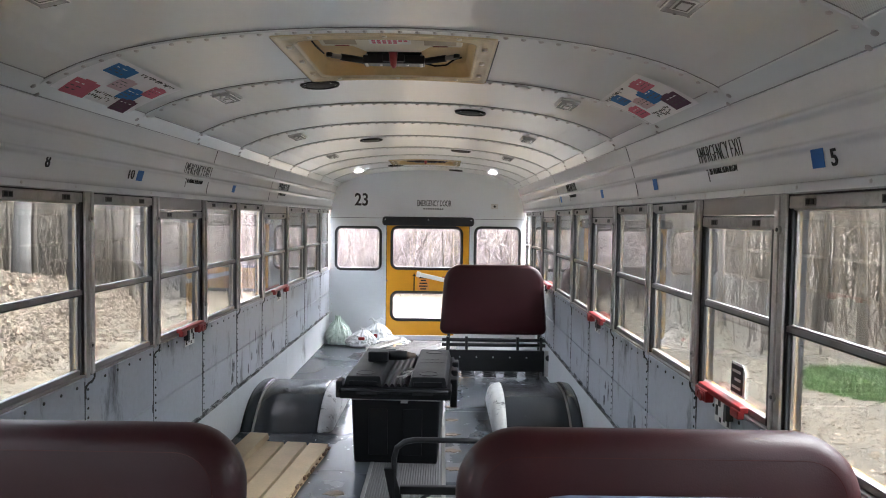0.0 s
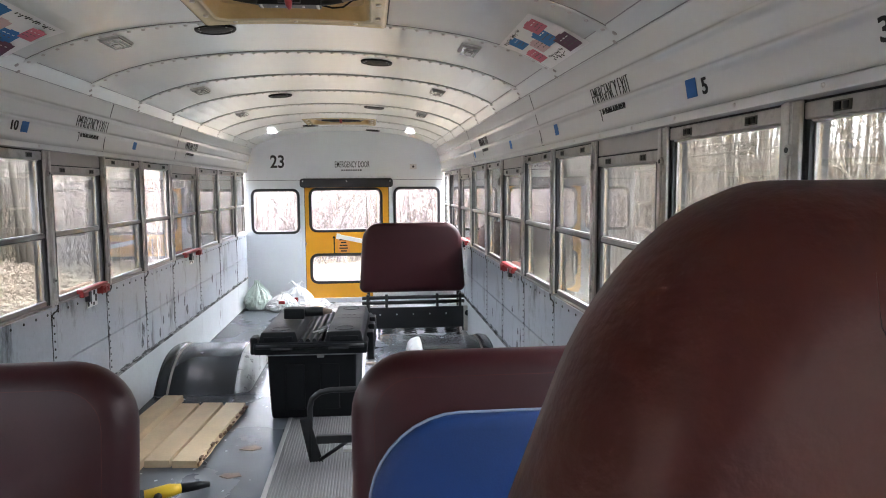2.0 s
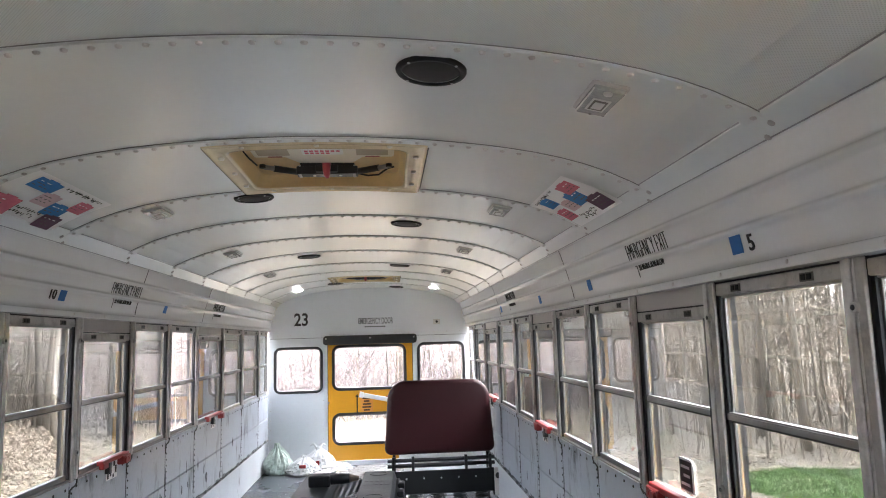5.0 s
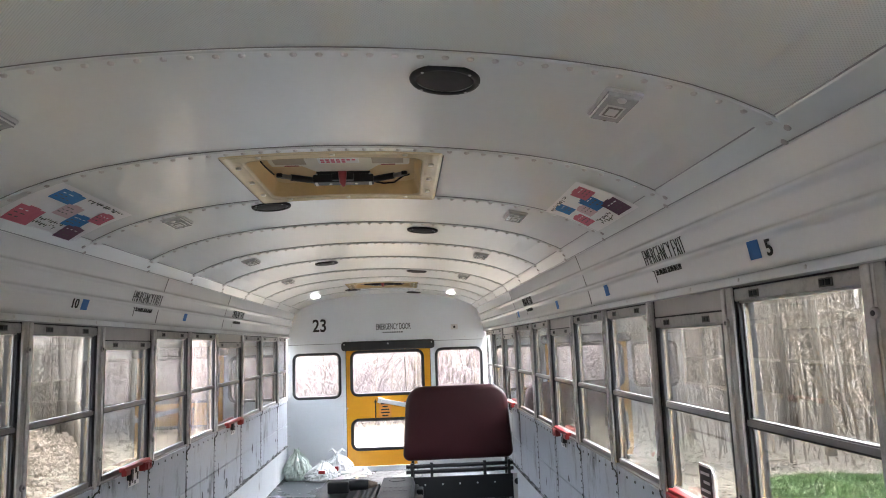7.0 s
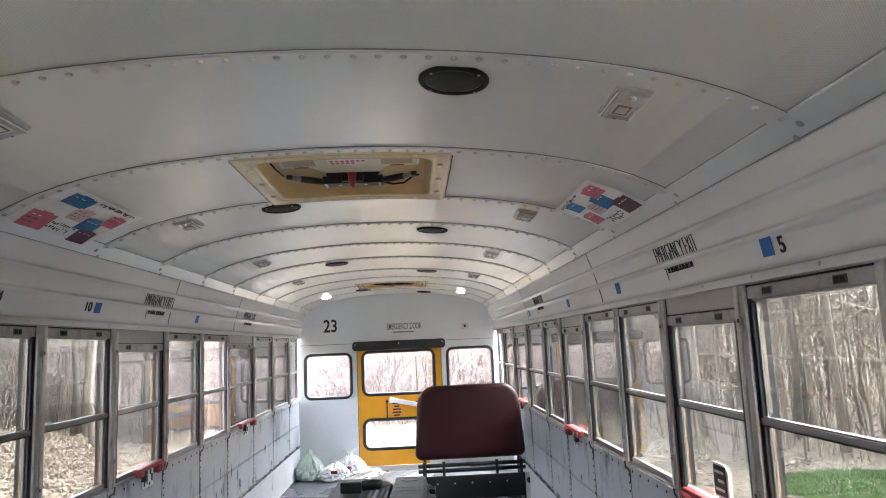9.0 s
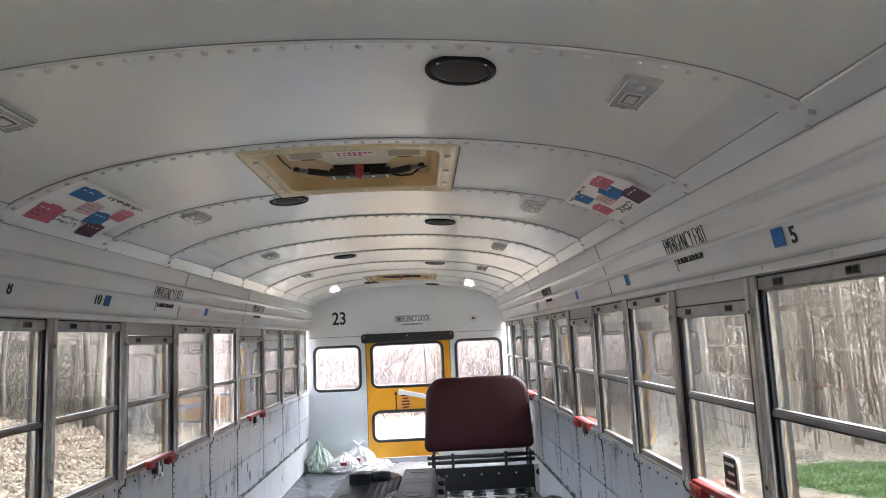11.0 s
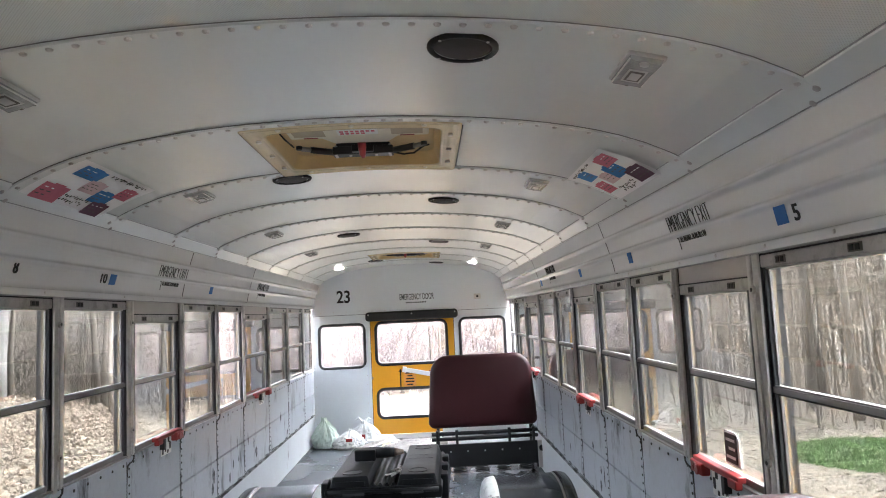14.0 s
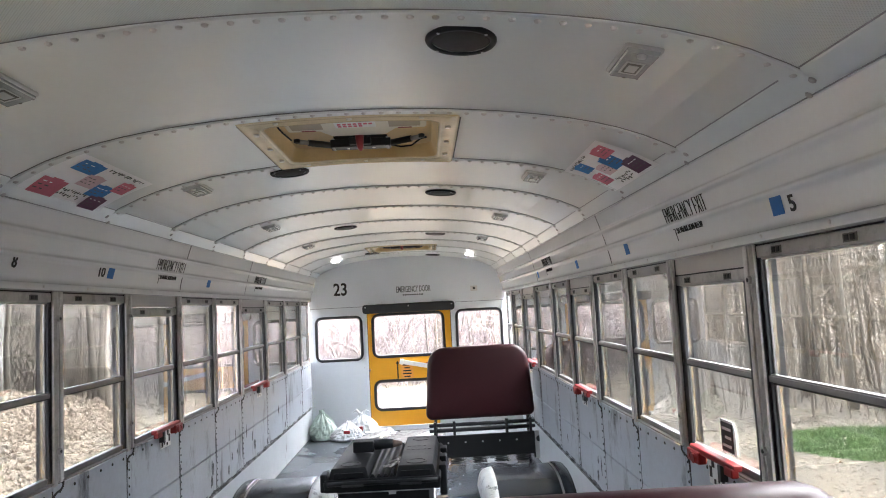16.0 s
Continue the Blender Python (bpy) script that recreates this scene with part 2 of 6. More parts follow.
# ---------------------------------------------------------------- builders
class Geo:
    """Collects faces of one mesh."""

    def __init__(self):
        self.v, self.f, self.mi, self.m = [], [], [], 0

    def add(self, verts, faces, mat=Matrix()):
        o = len(self.v)
        self.v += [tuple(mat @ Vector(p)) for p in verts]
        self.f += [tuple(o + i for i in fc) for fc in faces]
        self.mi += [self.m] * len(faces)
        return self

    def box(self, x0, x1, y0, y1, z0, z1, mat=Matrix()):
        v = [(x, y, z) for z in (z0, z1) for y in (y0, y1) for x in (x0, x1)]
        return self.add(v, [(0, 2, 3, 1), (4, 5, 7, 6), (0, 1, 5, 4), (2, 6, 7, 3), (0, 4, 6, 2), (1, 3, 7, 5)], mat)

    def cbox(self, c, s, mat=Matrix()):
        return self.box(c[0] - s[0] / 2, c[0] + s[0] / 2, c[1] - s[1] / 2, c[1] + s[1] / 2, c[2] - s[2] / 2, c[2] + s[2] / 2, mat)

    def loft(self, rings, close=True, caps=True, mat=Matrix()):
        """Rings of equal length, joined one to the next."""
        k = len(rings[0])
        v = [p for r in rings for p in r]
        f = []
        for a in range(len(rings) - 1):
            for i in range(k if close else k - 1):
                j = (i + 1) % k
                f.append((a * k + i, a * k + j, (a + 1) * k + j, (a + 1) * k + i))
        if caps and close:
            f.append(tuple(range(k))[::-1])
            f.append(tuple((len(rings) - 1) * k + i for i in range(k)))
        return self.add(v, f, mat)

    def tube(self, pts, r, n=8, caps=True, mat=Matrix()):
        """A round bar along points; r is one radius or one for each point."""
        pts = [Vector(p) for p in pts]
        rs = r if isinstance(r, (list, tuple)) else [r] * len(pts)
        rings, side = [], None
        for i, p in enumerate(pts):
            d = (pts[min(i + 1, len(pts) - 1)] - pts[max(i - 1, 0)]).normalized()
            if side is None:
                side = d.orthogonal().normalized()
            side = (side - d * side.dot(d)).normalized()
            up = d.cross(side)
            rings.append([tuple(p + (side * math.cos(a) + up * math.sin(a)) * rs[i]) for a in (2 * math.pi * k / n for k in range(n))])
        return self.loft(rings, True, caps, mat)

    def disc(self, c, r, h, n=10, axis="z", mat=Matrix()):
        """A short cylinder from c along an axis."""
        c = Vector(c)
        d = {"x": Vector((1, 0, 0)), "y": Vector((0, 1, 0)), "z": Vector((0, 0, 1))}[axis]
        return self.tube([c, c + d * h], r, n, True, mat)

    def dome(self, c, nrm, r, h, n=6):
        """A rivet head: a low dome on a surface with that normal."""
        nrm = Vector(nrm).normalized()
        a = nrm.orthogonal().normalized()
        b = nrm.cross(a)
        c = Vector(c)
        turn = [a * math.cos(t) + b * math.sin(t) for t in (2 * math.pi * i / n for i in range(n))]
        v = [c + d * r for d in turn] + [c + d * r * 0.8 + nrm * h * 0.65 for d in turn] + [c + nrm * h]
        f = [(i, (i + 1) % n, n + (i + 1) % n, n + i) for i in range(n)] + [(n + i, n + (i + 1) % n, 2 * n) for i in range(n)]
        return self.add(v, f)

    def obj(self, name, mats, parent=None, label="", bevel=0.0, smooth=False, loc=None):
        me = bpy.data.meshes.new(name)
        me.from_pydata(self.v, [], self.f)
        mats = mats if isinstance(mats, (list, tuple)) else [mats]
        for m in mats:
            me.materials.append(m)
        if len(mats) > 1:
            me.polygons.foreach_set("material_index", self.mi)
        bm = bmesh.new()
        bm.from_mesh(me)
        bmesh.ops.recalc_face_normals(bm, faces=bm.faces)
        bm.to_mesh(me)
        bm.free()
        if smooth:
            me.shade_smooth()
        ob = new(name, me)
        if parent:
            ob.parent = parent
        if loc:
            ob.location = loc
        if label:
            ob["label"] = label
        if bevel:
            md = ob.modifiers.new("bevel", "BEVEL")
            md.width, md.segments, md.limit_method, md.angle_limit = bevel, 2, "ANGLE", radians(35)
            me.shade_smooth()
            wn2 = ob.modifiers.new("normals", "WEIGHTED_NORMAL")
            wn2.keep_sharp = True
        return ob


def thing(name, label, category, group="", kind="", loc=(0, 0, 0), rot=0.0):
    e = new(name)
    e.empty_display_size = 0.1
    e.location, e.rotation_euler = loc, (0, 0, radians(rot))
    return tagged(e, label, category, group, kind)


def lettering(name, text, size, m, mat_, parent=None, label="", width=0.0, thick=0.0):
    """Words in the built-in font as a thin mesh, centred on the pose m, stretched to a width if given."""
    cu = bpy.data.curves.new(name, "FONT")
    cu.body, cu.size, cu.align_x, cu.align_y, cu.extrude = text, size, "CENTER", "CENTER", 0.0012
    cu.offset = thick
    tmp = bpy.data.objects.new(name, cu)
    me = bpy.data.meshes.new_from_object(tmp)
    bpy.data.objects.remove(tmp)
    bpy.data.curves.remove(cu)
    me.name = name
    if width:
        xs = [v.co.x for v in me.vertices]
        k = width / (max(xs) - min(xs))
        for v in me.vertices:
            v.co.x *= k
    me.materials.clear()
    me.materials.append(mat_)
    ob = new(name, me)
    if parent:
        ob.parent = parent
    ob.matrix_basis = m
    if label:
        ob["label"] = label
    return ob


def rounded(w, h, rt, rb, n=7, z0=0.0):
    """Outline in x and z of a panel of width w and height h, with corner radii at the top and at the bottom."""
    pts = []
    for cx, cz, r, a0 in ((w / 2 - rt, z0 + h - rt, rt, 0), (-w / 2 + rt, z0 + h - rt, rt, 90), (-w / 2 + rb, z0 + rb, rb, 180), (w / 2 - rb, z0 + rb, rb, 270)):
        for i in range(n + 1):
            a = radians(a0 + 90 * i / n)
            pts.append((cx + r * math.cos(a), cz + r * math.sin(a)))
    return pts


def inset(pts, d):
    out, k = [], len(pts)
    for i in range(k):
        a, b = Vector(pts[i - 1]), Vector(pts[(i + 1) % k])
        t = (b - a)
        t = t.normalized() if t.length > 1e-9 else Vector((1, 0))
        out.append((pts[i][0] - t.y * d, pts[i][1] + t.x * d))
    return out


def pad(geo, pts, y0, y1, soft, mat=Matrix(), bulge=0.0):
    """An upholstered slab between y0 and y1 with the outline pts and soft rounded rims."""
    front = [[(x, y0 + soft * (1 - math.sin(radians(22.5 * k))), z) for x, z in inset(pts, soft * (1 - math.cos(radians(22.5 * k))))] for k in (4, 3, 2, 1, 0)]
    rear = [[(x, y1 - soft * (1 - math.sin(radians(22.5 * k))), z) for x, z in inset(pts, soft * (1 - math.cos(radians(22.5 * k))))] for k in (0, 1, 2, 3, 4)]
    cx = sum(p[0] for p in pts) / len(pts)
    cz = sum(p[1] for p in pts) / len(pts)
    cap0 = [[(cx + (x - cx) * s, y - bulge * (1 - s * s), cz + (z - cz) * s) for x, y, z in front[0]] for s in (0.12, 0.45, 0.75)]
    cap1 = [[(cx + (x - cx) * s, y + bulge * (1 - s * s), cz + (z - cz) * s) for x, y, z in rear[-1]] for s in (0.75, 0.45, 0.12)]
    geo.loft(cap0 + front + rear + cap1, True, True, mat)

# ---------------------------------------------------------------- plan of the bus
WX = 1.15                     # inner face of the side walls
Y0, YR = -1.6, 8.277          # unseen front wall, rear wall
SILL, HEAD, COVE, MID = 0.825, 1.52, 1.81, 1.145
POSTS = [-1.03, -0.40, 0.23, 0.86, 1.49, 2.12, 2.757, 3.367, 4.016, 4.65, 5.275, 6.06, 6.84, 7.67]
RIBS = [-1.2, -0.5, 0.2, 0.9, 1.596, 2.295, 2.985, 3.6, 4.275, 4.93, 5.68, 6.33, 7.0, 7.65]
POST_W = 0.07


def ceiling_z(x):
    """Height of the arched ceiling."""
    u = min(abs(x) / 1.05, 1.0)
    return 2.0 - 0.118 * u ** 2 - 0.076 * u ** 6


def cove_point(side, s):
    """A point on the slanting cove, s from 0 at the header to 1 at the ceiling rail."""
    x = 1.122 - 0.074 * s ** 1.25
    return Vector((side * x, 0, 1.546 + (COVE - 1.546) * s))


def swage(u):
    """How far the pressed swages of the cove stand proud at u: two rounded steps and a rolled lower edge."""
    out = 0.0
    for c, w, h in ((0.33, 0.055, 0.012), (0.62, 0.055, 0.012)):
        d = (u - c) / w
        if -1 < d < 1:
            out += h * (0.5 + 0.5 * math.cos(math.pi * d)) ** 0.8
    return out + 0.008 * max(0.0, 1 - u / 0.07) ** 2


# ---- floor
floor = thing("floor", "grey vinyl sheet bus floor, scuffed and dusty", "floor", kind="structure")
g = Geo().box(-1.2, 1.2, Y0, YR + 0.03, -0.06, 0.0)
g.obj("floor_sheet", LINO, floor)
g = Geo().box(-0.2, 0.2, Y0 + 0.2, 7.6, 0.0, 0.003)
for i in range(27):
    x = -0.182 + i * 0.014
    g.loft([[(x - 0.005, y, 0.003), (x - 0.003, y, 0.0075), (x + 0.003, y, 0.0075), (x + 0.005, y, 0.003)] for y in (Y0 + 0.2, 7.6)], True, True)
g.obj("aisle_runner", RIBMAT, floor, "ribbed grey rubber aisle runner")
for x in (-0.209, 0.209):
    Geo().box(x - 0.011, x + 0.011, Y0 + 0.2, 7.6, 0.0, 0.009).obj("floor_strip", STRIP, floor, bevel=0.003)
rnd = random.Random(4)
for x, y, r in ((-0.36, 3.72, 0.035), (-0.4, 3.38, 0.03), (0.42, 3.2, 0.03), (-0.42, 2.5, 0.03), (0.262, 4.09, 0.03), (0.262, 4.4, 0.03), (0.262, 4.72, 0.03), (0.262, 5.05, 0.028), (0.262, 5.39, 0.028)):
    g = Geo()
    ring = [(x + 1.7 * r * (1 + 0.25 * rnd.uniform(-1, 1)) * math.cos(a), y + r * (1 + 0.3 * rnd.uniform(-1, 1)) * math.sin(a)) for a in (k * math.pi / 7 for k in range(14))]
    g.loft([[(px, py, 0.0) for px, py in ring], [(x + (px - x) * 0.9, y + (py - y) * 0.9, 0.004) for px, py in ring]])
    g.obj("rust_patch", RUST, floor, "rusted bolt hole patch")

Geo().box(0.222, 1.14, 5.266, 5.272, 0.0, 0.0025).obj("floor_seam", STRIP, floor, "pale joint between floor sheets")
rnd = random.Random(14)
g = Geo()
for _ in range(420):
    x, y, r = rnd.uniform(-1.1, 1.1), rnd.uniform(2.2, 8.1), rnd.uniform(0.003, 0.011)
    if abs(x) < 0.225:
        continue
    g.add([(x + r * rnd.uniform(0.6, 1.3) * math.cos(k), y + r * rnd.uniform(0.6, 1.6) * math.sin(k), 0.0015) for k in (0, 1.26, 2.5, 3.8, 5.0)] + [(x, y, 0.0022)], [(k, (k + 1) % 5, 5) for k in range(5)])
tagged(g.obj("paint_specks", KICK, floor, "pale specks of dried paint"), kind="stuff")

# ---- side walls
for side, wname in ((1, "wall_east"), (-1, "wall_west")):
    wall = thing(wname, "riveted grey sheet metal bus side wall with scuffs", "wall", kind="structure")
    s = side

    def sx(a, b):
        return (a, b) if s > 0 else (-b, -a)

    x0, x1 = sx(WX + 0.012, WX + 0.09)
    Geo().box(x0, x1, Y0, YR, -0.06, SILL - 0.004).obj("outer_skin", YELLOW, wall, "yellow painted outer body side")
    # pressed panels between the posts, in an upper and a lower field
    edges = [Y0] + POSTS + [YR]
    for a, b in zip(edges, edges[1:]):
        for z0, z1 in ((0.554, SILL - 0.003), (0.315, 0.552)):
            g = Geo()
            ya, yb, d = a + 0.001, b - 0.001, 0.004
            xs = WX * s
            g.loft([[(xs + 0.011 * s, ya, z0), (xs + 0.011 * s, yb, z0), (xs + 0.011 * s, yb, z1), (xs + 0.011 * s, ya, z1)],
                    [(xs, ya + d, z0 + d), (xs, yb - d, z0 + d), (xs, yb - d, z1 - d), (xs, ya + d, z1 - d)]])
            g.obj("wall_panel", PANEL, wall)
        x0, x1 = sx(WX - 0.004, WX + 0.011)
        Geo().box(x0, x1, a + 0.002, b - 0.002, 0.004, 0.3).obj("kick_panel", KICK, wall, "white painted kick panel")
    x0, x1 = sx(WX - 0.006, WX + 0.01)
    Geo().box(x0, x1, Y0, YR - 0.004, 0.302, 0.3125).obj("seam_ledge", LEDGE, wall, "ledge with ragged black sealant")
    # rivets down the joints and along the sill
    g = Geo()
    for y in POSTS:
        z = 0.34
        while z < SILL - 0.02:
            g.dome((WX * s, y + 0.02, z), (-s, 0, 0), 0.006, 0.004)
            z += 0.036
        g.box(*sx(WX - 0.0005, WX + 0.003), y - 0.0015, y + 0.0015, 0.33, SILL - 0.02)
    y = Y0 + 0.1
    while y < YR:
        g.dome((WX * s, y, SILL - 0.03), (-s, 0, 0), 0.007, 0.004)
        y += 0.105
    tagged(g.obj("rivets", SEAM, wall), kind="stuff")
    # ragged black sealant along the ledge and down the joints, with rubbed scuffs beside them
    rw = random.Random(31 + s)
    g = Geo()

    def smear(yc, zc, w, h):
        """A ragged thin patch on the panels."""
        n = 12
        ring = [(yc + w * rw.uniform(0.35, 1.0) * math.cos(k * 2 * math.pi / n), zc + h * rw.uniform(0.5, 1.0) * math.sin(k * 2 * math.pi / n)) for k in range(n)]
        g.loft([[(s * (WX + 0.0005), yy, zz) for yy, zz in ring], [(s * (WX - 0.0008), yc + (yy - yc) * 0.93, zc + (zz - zc) * 0.96) for yy, zz in ring]])

    y = Y0 + 0.1
    while y < YR - 0.1:
        w = rw.uniform(0.03, 0.13)
        smear(y, 0.324 + rw.uniform(-0.004, 0.004), w, rw.uniform(0.004, 0.013))
        y += w * rw.uniform(1.0, 2.2)
    for y in POSTS[3:]:
        for _k in range(3):
            smear(y + rw.uniform(-0.012, 0.014), rw.uniform(0.36, 0.62), rw.uniform(0.005, 0.014), rw.uniform(0.03, 0.09))
        smear(y + rw.uniform(-0.006, 0.006), rw.uniform(0.7, 0.78), 0.005, rw.uniform(0.02, 0.05))
    for _k in range(14):
        smear(rw.uniform(2.4, 8.0), rw.uniform(0.36, 0.6), rw.uniform(0.012, 0.04), rw.uniform(0.02, 0.07))
    tagged(g.obj("sealant_and_scuffs", SCUFF, wall, "ragged black sealant and rubbed scuffs"), kind="stuff")
    # rounded panel corners with a dark hooked gap under each post
    for y in POSTS[2:]:
        pts = [(s * (WX - 0.001), y + dy, SILL + dz) for dy, dz in ((0.0, -0.085), (-0.002, -0.055), (0.006, -0.038), (0.026, -0.03), (0.05, -0.028), (0.066, -0.018), (0.07, 0.0))]
        Geo().tube(pts, 0.0042, 5).obj("corner_gap", SEAM, wall, "dark gap round the panel corner")
    Geo().box(*sx(WX + 0.0112, WX + 0.0118), Y0, YR, 0.3, SILL - 0.004).obj("panel_backing", JOINT, wall, "grey backing behind the panels")
    # sill, header rail, cove
    x0, x1 = sx(WX - 0.006, WX + 0.014)
    Geo().box(x0, x1, Y0, YR - 0.004, SILL, SILL + 0.008).obj("window_ledge", RAILM, wall, "aluminium window ledge", bevel=0.003)
    x0, x1 = sx(1.118, WX + 0.1)
    Geo().box(x0, x1, Y0, YR - 0.004, HEAD, 1.546).obj("header_rail", WHITE, wall, "white header rail over the windows", bevel=0.004)
    seams = [Y0, 0.45, 3.5, 5.7, YR - 0.004] if s > 0 else [Y0, 0.45, 3.99, 5.33, YR - 0.004]
    for a, b in zip(seams, seams[1:]):
        g = Geo()
        prof = [cove_point(s, k / 60) - Vector((s * swage(k / 60), 0, 0)) for k in range(61)]
        for deep in (0.0, 0.018):
            g.loft([[(p.x + s * deep, y, p.z) for p in prof] for y in (a + 0.003, b - 0.003)], False)
        g.obj("cove_panel", WHITE, wall, "white pressed metal cove panel", smooth=True)
    for y in seams[1:-1]:
        g = Geo()
        prof = [cove_point(s, k / 6) for k in range(7)]
        ring = [(p.x - s * 0.0015, p.z) for p in prof] + [(p.x + s * 0.012, p.z) for p in prof[::-1]]
        g.loft([[(px, yy, pz) for px, pz in ring] for yy in (y - 0.0025, y + 0.0025)])
        g.obj("cove_joint", SEAM, wall, "dark joint between cove panels")
    g = Geo()
    y = Y0 + 0.15
    while y < YR - 0.05:
        g.dome((1.118 * s, y, 1.533), (-s, 0, 0), 0.006, 0.004)
        y += 0.315
    tagged(g.obj("rivets", ALU, wall), kind="stuff")
    # outer roof side behind the cove
    x0, x1 = sx(1.2, 1.26)
    Geo().box(x0, x1, Y0, YR, 1.548, 1.9).obj("outer_roof_side", YELLOW, wall, "yellow outer roof side")

# ---- ceiling: arched sheets, lapped ribs and rivets in one mesh
g = Geo()
NX = 28
xs = [-1.05 + 2.1 * i / NX for i in range(NX + 1)]
HATCHES = ((0.0, 2.645, 0.35, 0.345), (0.0, 7.08, 0.345, 0.31))


def in_hatch(xa, xb, ya, yb):
    return any(xa > cx - hx - 1e-6 and xb < cx + hx + 1e-6 and ya > cy - hy - 1e-6 and yb < cy + hy + 1e-6 for cx, cy, hx, hy in HATCHES)


lines = sorted(set([Y0, YR + 0.02] + RIBS + [h[1] + k * h[3] for h in HATCHES for k in (-1, 1)]))
cuts = sorted(set([round(x, 4) for x in xs] + [-0.35, 0.35, -0.345, 0.345, -0.99, 0.99, -1.02, 1.02]))
for ya, yb in zip(lines, lines[1:]):
    for xa, xb in zip(cuts, cuts[1:]):
        if in_hatch(xa, xb, ya, yb):
            continue
        g.m = 1 if yb < 1.6 else 0
        za, zb = ceiling_z(xa), ceiling_z(xb)
        g.add([(xa, ya, za), (xb, ya, zb), (xb, yb, zb), (xa, yb, za)], [(0, 1, 2, 3)])
        g.add([(xa, ya, za + 0.05), (xb, ya, zb + 0.05), (xb, yb, zb + 0.05), (xa, yb, za + 0.05)], [(0, 3, 2, 1)])
g.m = 0
for y in RIBS:
    ring_y = ((y - 0.042, 0.0), (y - 0.0415, 0.0045), (y - 0.038, 0.0072), (y - 0.033, 0.0068), (y - 0.029, 0.0045), (y + 0.03, 0.0045), (y + 0.036, 0.0))
    for xa, xb in zip(cuts, cuts[1:]):
        if in_hatch(xa, xb, y - 0.0, y + 0.0):
            continue
        if any(abs(xa + xb) / 2 < h[2] and h[1] - h[3] < y - 0.036 and y + 0.03 < h[1] + h[3] for h in HATCHES):
            continue
        v = [(x, yy, ceiling_z(x) - d - 0.0005) for x in (xa, xb) for yy, d in ring_y]
        g.add(v, [(i, i + 1, i + 8, i + 7) for i in range(6)])
    g.m = 3
    g_y = y - 0.042
    gap = 0.0018 if y < 2.0 else 0.004
    for xa, xb in zip(cuts, cuts[1:]):
        if any(abs(xa + xb) / 2 < h[2] and h[1] - h[3] < y < h[1] + h[3] for h in HATCHES):
            continue
        g.add([(x, g_y + o, ceiling_z(x) - d) for x in (xa, xb) for o, d in ((-gap, 0.0006), (0.0, 0.0024))], [(0, 1, 3, 2)])
    # rivet heads in darker metal than the enamel, in place of their shading
    g.m = 2
    for i in range(39):
        x = -1.0 + i * 2.0 / 38
        if any(abs(x) < h[2] and h[1] - h[3] < y < h[1] + h[3] for h in HATCHES):
            continue
        g.dome((x, y - 0.016, ceiling_z(x) - 0.0045), (0, 0, -1), 0.0085, 0.007, 8)
    g.m = 0
ceiling = tagged(g.obj("ceiling", [CEIL, PERF, ALU, JOINT]), "pale grey arched metal bus ceiling with riveted ribs", "ceiling", kind="structure")
for side, n2 in ((1, "trim_1"), (-1, "trim_2")):
    g = Geo()
    # angled rail where the cove meets the ceiling
    p = [(1.06, 1.79), (1.044, 1.795), (1.0, ceiling_z(1.0) - 0.003), (0.997, ceiling_z(1.0) + 0.004), (1.06, 1.83)]
    g.loft([[(side * px, y, pz) for px, pz in p] for y in (Y0, YR - 0.004)])
    g.m = 1
    g.box(*sorted((side * 0.9945, side * 0.9975)), Y0, YR - 0.004, ceiling_z(0.995) - 0.0022, ceiling_z(0.993) + 0.004)
    g.m = 1
    g.box(*sorted((side * 1.0445, side * 1.047)), Y0, YR - 0.004, 1.7915, 1.794)
    # rivet pairs in darker metal than the rail, so that they stand out
    g.m = 2
    y = -0.5
    while y < YR - 0.1:
        for o in (0.0, 0.05):
            g.dome((side * (1.024 + 0.02 * (o > 0)), y + o, 1.812 - 0.016 * (o > 0)), (-side * 0.6, 0, -0.8), 0.009, 0.006, 8)
        y += 0.685
    tagged(g.obj(n2, [CEIL, TRIMJ, ALUD]), "riveted rail between cove and ceiling", "trim", kind="structure")

# ---- roof skin above, so that no light leaks in
g = Geo()
prof = [(x, ceiling_z(x) + 0.09) for x in cuts]
prof = [(-1.26, 1.88)] + prof + [(1.26, 1.88)]
for (xa, za), (xb, zb) in zip(prof, prof[1:]):
    for ya, yb in zip(lines, lines[1:]):
        if in_hatch(xa, xb, ya, yb):
            continue
        g.add([(xa, ya, za), (xb, ya, zb), (xb, yb, zb), (xa, yb, za)], [(0, 1, 2, 3)])
tagged(g.obj("roof", YELLOW), "yellow painted bus roof skin", "roof", kind="structure")

# ---- rear wall with two windows, door opening
def bridge(geo, outer, inner, y0, y1):
    """A plate between an outer and an inner outline (equal counts), from y0 to y1."""
    k = len(outer)
    v = [(x, y, z) for ring in (outer, inner) for y in (y0, y1) for x, z in ring]
    f = []
    for i in range(k):
        j = (i + 1) % k
        f += [(i, j, 2 * k + j, 2 * k + i), (k + i, 3 * k + i, 3 * k + j, k + j), (i, k + i, k + j, j), (2 * k + i, 2 * k + j, 3 * k + j, 3 * k + i)]
    geo.add(v, f)


